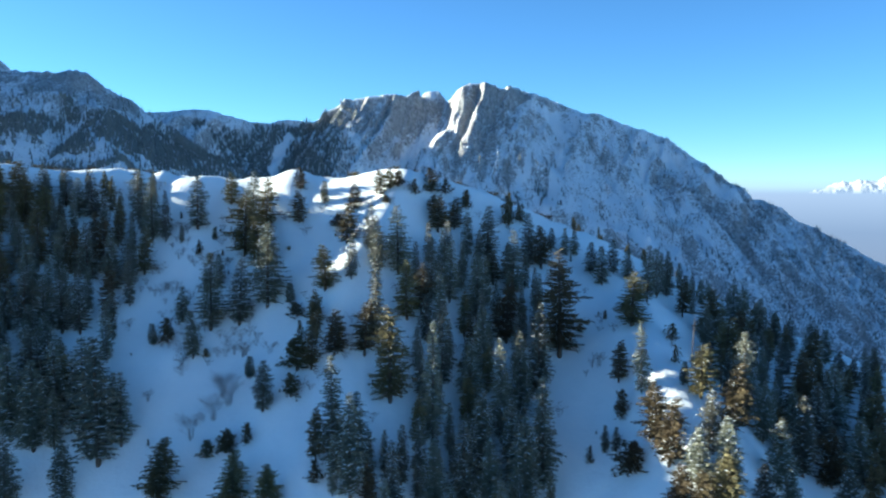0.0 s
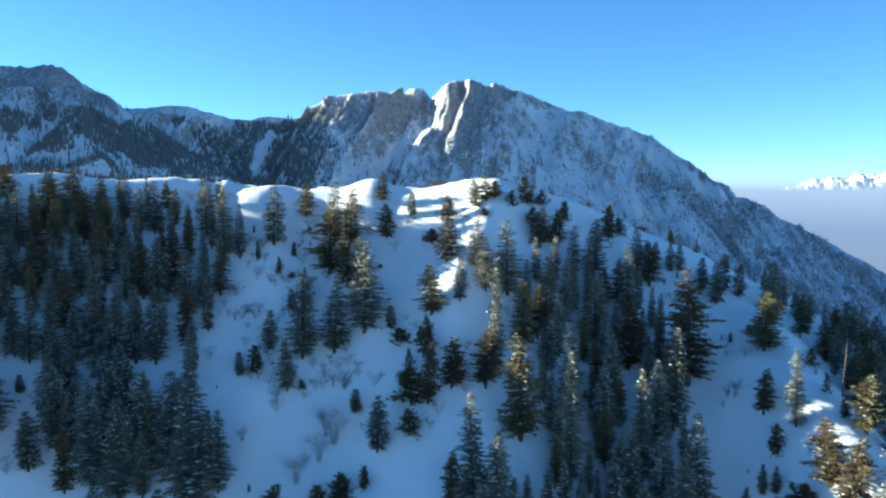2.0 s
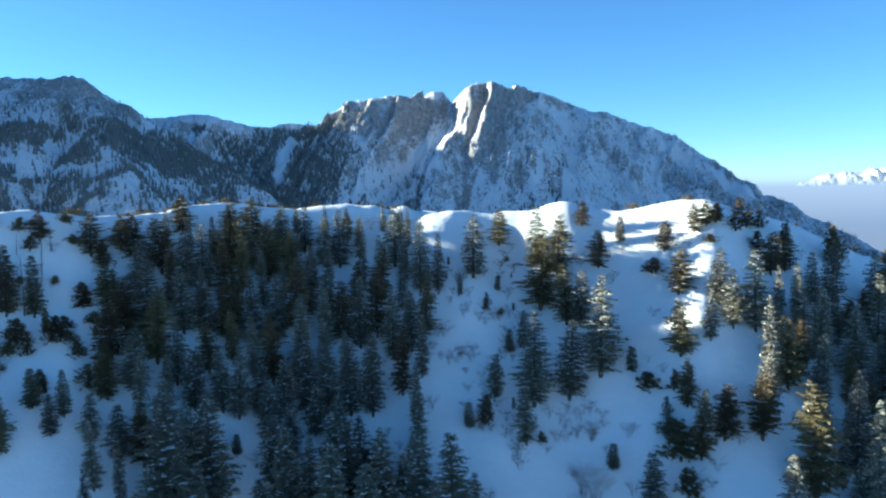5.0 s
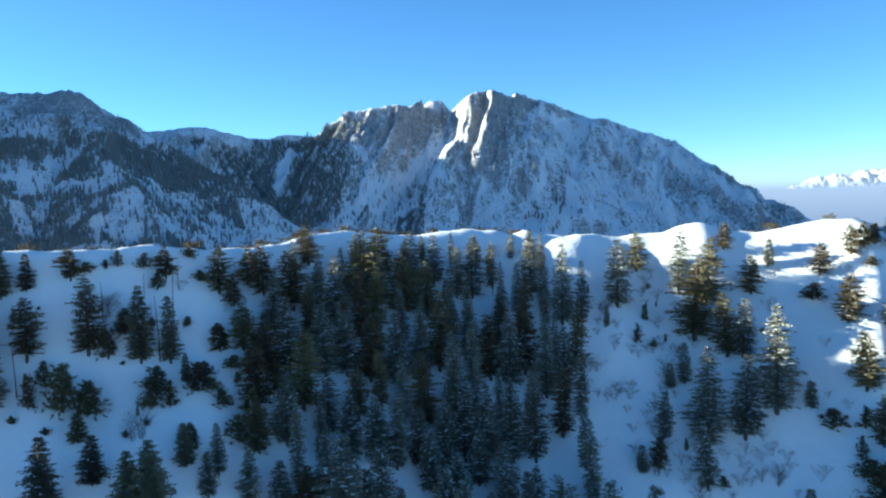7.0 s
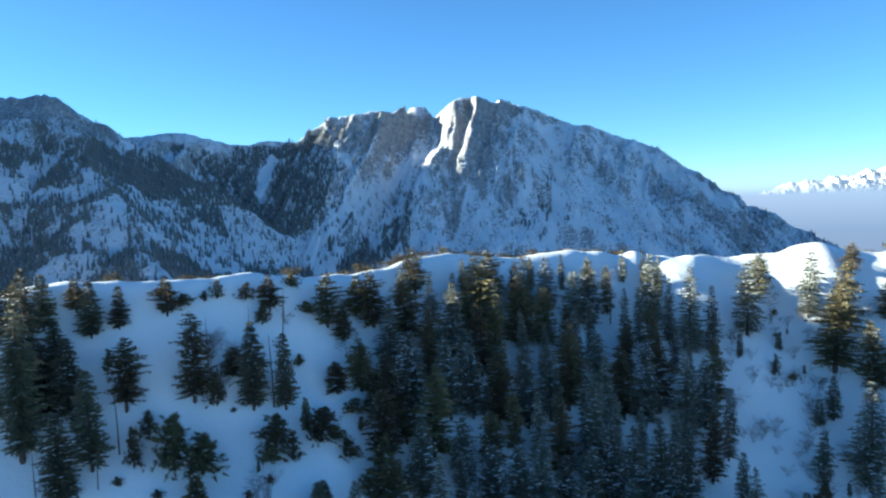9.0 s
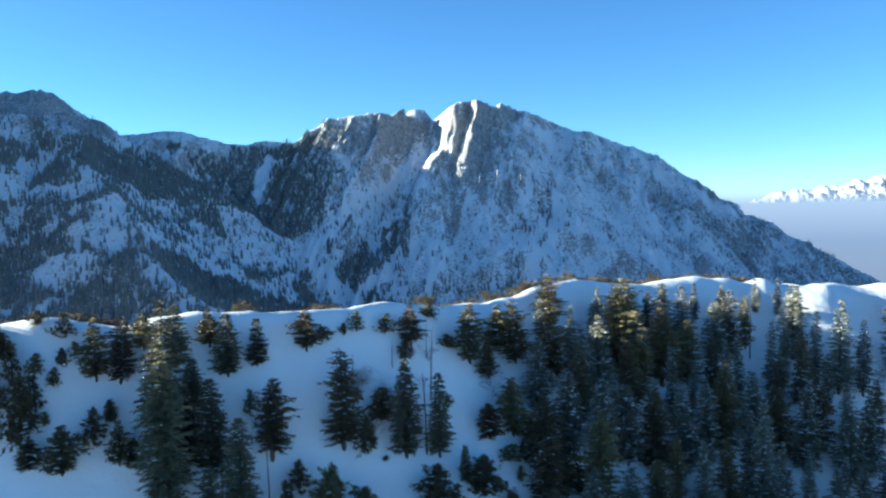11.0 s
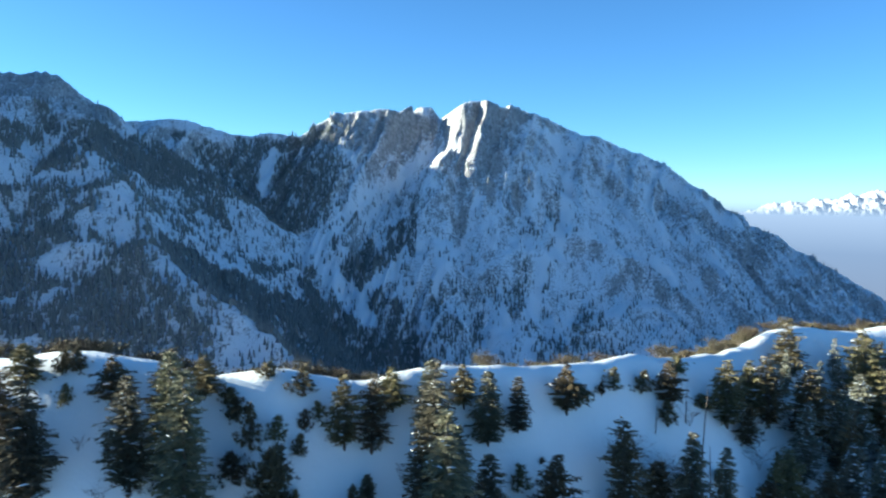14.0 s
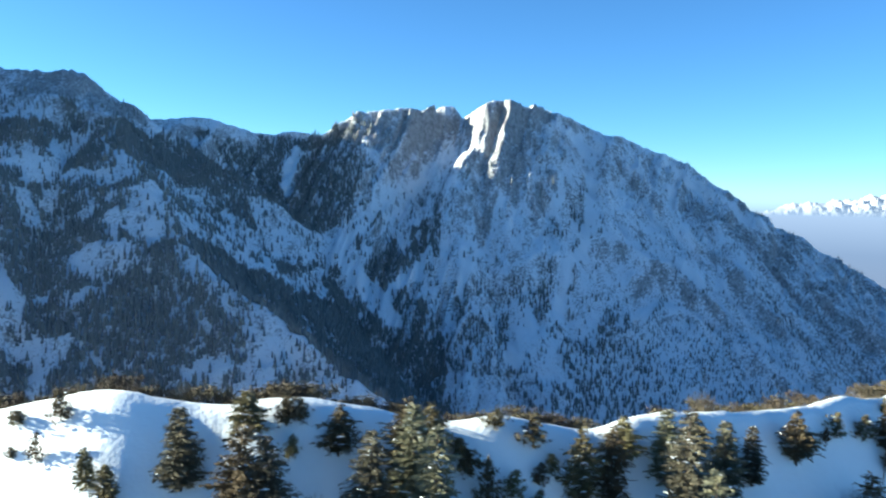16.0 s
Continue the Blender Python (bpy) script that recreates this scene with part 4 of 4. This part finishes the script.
# bare shrubs on the snow, and the dry oak brush along the sunny side of the crest
TWIGGY = "bare grey-brown twiggy shrub poking out of the snow"
bare = [shrub("bare_shrub", 1.8, 1.3, 0, DRY_TWIGS, TWIGGY, "bare shrubs on the slope", 9), shrub("bare_shrub", 2.8, 1.9, 0, DRY_TWIGS, TWIGGY, "bare shrubs on the slope", 11)]
OAK = "thicket of dry golden-brown oak brush just behind the snowy crest"
brush = [shrub("oak_brush", 2.4, 2.2, 9, LEAVES, OAK, "oak brush along the crest"), shrub("oak_brush", 3.2, 2.8, 9, LEAVES, OAK, "oak brush along the crest")]
for i in range(420):
    x, d = (rng.uniform(-300, 60), rng.uniform(8, 75)) if i < 300 else (rng.uniform(-97, -52), rng.uniform(18, 62))
    y = float(crest_y(x)) - d
    if grain(x, y, 26, 71) > (-0.1 if not -92 < x < -55 else -0.6):
        settle(bare, x, y, rng.uniform(1.6, 3.6), sink=0.05)
for i in range(400):
    x = rng.uniform(-375, -105) if i < 370 else rng.uniform(-60, 60)
    d = -rng.uniform(3, 12)
    if grain(x, 0.0, 22, 73) > -0.75:
        settle(brush, x, float(crest_y(x)) - d, rng.uniform(1.5, 3.0), rng.uniform(4.0, 6.5), 0.1)
# tall bare thickets and dead trunks that stand out on the open snow
THICKET = "tall bare grey-brown thicket of twigs on the open snow"
thickets = [shrub("bare_thicket", 5.0, 2.2, 0, DRY_TWIGS, THICKET, "bare thickets on the slope", 22), shrub("bare_thicket", 7.5, 2.6, 0, DRY_TWIGS, THICKET, "bare thickets on the slope", 24)]
for x, y, h in [(-68.9, 205.2, 7.0), (-62.4, 213.8, 7.2), (-63.7, 208.7, 7.0), (-58.3, 222.1, 4.7), (-61.6, 223.6, 3.6), (-194.5, 218.1, 5.9), (-206.6, 235.2, 6.1), (-196.2, 217.5, 4.3),
                (-200.0, 234.2, 8.0), (-206.0, 236.1, 4.7), (-204.3, 230.9, 6.0), (64.4, 213.0, 4.0), (44.4, 215.3, 4.2), (-60.2, 211.4, 8.0), (-83.8, 214.0, 3.5), (-163.5, 244.2, 6.0)]:
    settle(thickets, x, y, h, 0.8 * h, 0.05)


def snag(height):
    """A dead conifer: a thin bent trunk with the stubs of its boughs."""
    wood, stubs = Pile(), Pile()
    bend = rng.uniform(-0.03, 0.03, 2) * height
    at = lambda u: (bend[0] * u * u, bend[1] * u * u, height * u)
    stem(wood, [(0, 0, -0.8)] + [at(u) for u in (0.05, 0.4, 0.75, 1.0)], [0.16, 0.14, 0.11, 0.07, 0.02], 6)
    for i in range(int(2.2 * height)):
        a, u = rng.uniform(0, 6.283), rng.uniform(0.25, 0.97)
        x, y, z = at(u)
        r = rng.uniform(0.3, 1.3) * (1.1 - u)
        stem(stubs, [(x, y, z), (x + r * math.cos(a), y + r * math.sin(a), z - 0.15 * r)], [0.035, 0.012], 3)
    root = plant("dead_tree", [("trunk", wood.mesh("snag_trunk", TWIG), ""), ("branch", stubs.mesh("snag_branch", TWIG), "broken bare twigs")])
    return height, 1.5, tagged(root, "dead conifer with a thin bare grey trunk", "tree", "dead trees on the slope")


snags = [snag(9), snag(13)]
for x, y, h in [(-228.2, 223.4, 12.4), (-220.7, 222.1, 12.4), (-223.0, 217.1, 7.2), (-194.3, 232.2, 14.8), (-192.8, 238.8, 14.0), (-207.0, 234.9, 9.4), (-192.9, 244.6, 6.9),
                (-199.7, 241.0, 5.3), (-115.5, 266.4, 14.5), (67.9, 206.6, 15.0), (97.0, 200.4, 10.4), (77.4, 210.4, 12.8), (-232.9, 215.9, 8.4)]:
    settle(snags, x, y, h)
put_first(bare + brush + thickets + snags)


# groves on the open face: the line down which each one runs, and its half width
GROVES_HIGH = [(-253, 1833, -263, 1778, 8), (-194, 1928, -240, 1820, 7), (-79, 1896, -98, 1764, 16), (-139, 1860, -139, 1747, 10), (-110, 1874, -124, 1788, 9),
               (-204, 1762, -251, 1715, 8), (-281, 1758, -314, 1718, 13), (226, 1778, 177, 1688, 14), (263, 1888, 239, 1804, 14), (227, 1863, 228, 1835, 9),
               (175, 1841, 175, 1782, 11), (130, 1688, 103, 1625, 19), (92, 1680, 95, 1641, 8), (141, 1716, 138, 1690, 6), (364, 1800, 379, 1716, 7)]
GROVES_LOW = [(406, 1684, 446, 1645, 8), (254, 1632, 191, 1539, 19), (277, 1613, 245, 1564, 9), (133, 1599, 127, 1505, 11), (31, 1636, 17, 1583, 14),
              (-51, 1672, -63, 1617, 14), (-37, 1562, -75, 1512, 32), (-138, 1654, -155, 1547, 15), (-228, 1620, -208, 1536, 18), (-318, 1686, -250, 1583, 21),
              (459, 1615, 429, 1575, 9), (381, 1680, 311, 1588, 8), (-301, 1828, -312, 1790, 7), (-184, 1829, -203, 1790, 7)]


# woods with a clear outline in plan, and lines of open snow with their half width
DARK_WOODS = [[(-835, 1680), (-728, 1640), (-663, 1781), (-536, 1967), (-486, 1928), (-591, 1601), (-651, 1523), (-798, 1635)],
              [(-618, 1345), (-526, 1278), (-509, 1162), (-720, 1160), (-700, 1215), (-640, 1240), (-612, 1290)],
              [(-521, 1380), (-448, 1451), (-381, 1530), (-304, 1630), (-238, 1610), (-238, 1440), (-331, 1405), (-436, 1375), (-512, 1300)],
              [(-304, 1630), (-230, 1600), (-160, 1560), (-113, 1590), (-55, 1545), (6, 1534), (6, 1480), (-153, 1500), (-260, 1480), (-330, 1540)],
              [(-646, 1953), (-532, 2023), (-536, 2053), (-435, 2120), (-437, 2006), (-403, 1913), (-429, 1925), (-525, 1980)]]
CLEARINGS = [(-675, 1307, -606, 1302, 19), (-656, 1236, -630, 1262, 11), (-427, 2063, -429, 1929, 15), (-309, 1795, -259, 1700, 18), (-259, 1700, -203, 1638, 14),
             (-197, 1922, -309, 1795, 12), (-51, 2088, -197, 1922, 9),
             (-795, 1446, -768, 1499, 14), (-768, 1499, -759, 1610, 12), (-742, 1475, -645, 1462, 15), (-776, 1397, -753, 1369, 12), (-750, 1405, -748, 1443, 8)]


def inside(x, y, corners):
    """Whether each place lies within the outline."""
    odd = np.zeros(np.shape(x), bool)
    for (ax, ay), (bx, by) in zip(corners, corners[1:] + corners[:1]):
        odd ^= ((ay > y) != (by > y)) & (x < (bx - ax) * (y - ay) / (by - ay + 1e-9) + ax)
    return odd


def forest_mesh():
    """The woods on the far mountain: many small conifers, thick on the spur and in gullies, thin on the face."""
    r = np.random.RandomState(9)
    n = 121000
    x = np.concatenate([r.uniform(-1020, -100, 77000), r.uniform(-400, 1300, n - 77000)])
    y = np.concatenate([r.uniform(1060, 2110, 77000), r.uniform(1250, 2115, n - 77000)])
    d = sky_y(x) - y
    s = 0.577 * (x + 850) - 0.816 * (y - 1800)
    q = 0.816 * (x + 850) + 0.577 * (y - 1800)
    s2 = 0.72 * (x + 500) - 0.69 * (y - 1290)
    q2 = 0.69 * (x + 500) + 0.72 * (y - 1290)
    patch = rough(x, y, 90, 4, 81) + 0.5 * rough(x, y, 22, 2, 83)
    west = np.clip(0.36 - 0.9 * patch, 0.05, 0.8) * np.clip((s - 105) / 60, 0.04, 1)
    west = np.maximum(west, 0.8 * (s > 440) * (q2 < -8) * (patch < 0.3))
    west = np.where(np.hypot((x + 598) / 1.5, y - 1322) < 22, 0.03, west)
    west = np.where((s2 > -20) & (q2 > 6) & (q2 < 110), 0.8, west)
    west = np.where((s2 > -30) & (q2 > -28 - 0.09 * s2) & (q2 < 6), 0.05 + 0.13 * (patch < -0.1), west)
    tilt = np.clip((x - 150) / 250, -0.8, 1)
    u = x - tilt * 0.55 * d
    lane = -0.1 + rough(u, d * 0.25, 80, 4, 85) + 0.4 * np.clip((d - 330) / 250, 0, 1) - 0.15 * np.clip((x - 250) / 400, 0, 1)
    main = np.clip((lane - 0.40) * 2.6, 0.05, 0.55) * np.clip((d - 90) / 120, 0.04, 1)
    main = np.maximum(main, (0.16 + 0.14 * (x > 700)) * (x > 450) * (rough(x, y, 60, 3, 87) > 0))
    level = mountain_height(x, y)
    main = np.maximum(main, np.clip((-190 - level) / 130, 0, 0.35) * (rough(u, d * 0.5, 110, 3, 88) > -0.12))
    for ax, ay, bx, by, wide in GROVES_HIGH + GROVES_LOW:
        away = beside(x, y, ax, ay, bx, by) + 4 * rough(x, y, 22, 2, 86)
        main = np.where(away < 0.75 * wide, 0.9, main)
    west = np.where((x < -530) & (level > 150), 0.04 * (level < 215), west)
    saddle = np.clip(1.3 - np.abs(x + 410) / 150, 0, 0.95) * (d > 10) * (d < 330) * (patch < 0.3)
    chance = np.maximum(np.where((q < 330 - 0.25 * s) | (q2 < 40) & (q < 600), west, main), saddle)
    wavy_x, wavy_y = x + 9 * rough(x, y, 40, 3, 101), y + 14 * rough(x, y, 40, 3, 103)
    for corners in DARK_WOODS:
        chance = np.where(inside(wavy_x, wavy_y, corners), 0.95 - 0.5 * (patch > 0.55), chance)
    for ax, ay, bx, by, wide in CLEARINGS:
        chance = np.where(beside(wavy_x, wavy_y, ax, ay, bx, by) < wide, 0.03, chance)
    chance = np.where(snow_depth(x, y) > 0.2, 0.02, chance)
    keep = (r.rand(n) < chance) & (d > 4) & ~((np.abs(x + 612) < 104) & (d < 52))
    x, y = x[keep], y[keep]
    m = len(x)
    z = level[keep] - 1.5
    h = r.uniform(8, 16, m) * np.where(x > 300, 0.7, 1)
    w = h * r.uniform(0.17, 0.26, m)
    sides = 4
    a = np.arange(sides) * 2 * np.pi / sides
    turn = r.uniform(0, 6.28, m)
    ang = a[None] + turn[:, None]
    v = np.zeros((m, 10, 3))
    for k, (low, wide) in enumerate(((0.05, 1.0), (0.45, 0.62))):
        b = k * 5
        v[:, b:b + 4, 0] = x[:, None] + (w * wide)[:, None] * np.cos(ang + k)
        v[:, b:b + 4, 1] = y[:, None] + (w * wide)[:, None] * np.sin(ang + k)
        v[:, b:b + 4, 2] = (z + h * low)[:, None]
        v[:, b + 4] = np.stack([x, y, z + h * (0.62 if k == 0 else 1.0)], 1)
    tri = np.array([(b + i, b + (i + 1) % 4, b + 4) for b in (0, 5) for i in range(4)])
    f = (np.arange(m)[:, None, None] * 10 + tri[None]).reshape(-1, 3)
    return mesh_of("far_forest", v.reshape(-1, 3), f, HAZED_FOREST)


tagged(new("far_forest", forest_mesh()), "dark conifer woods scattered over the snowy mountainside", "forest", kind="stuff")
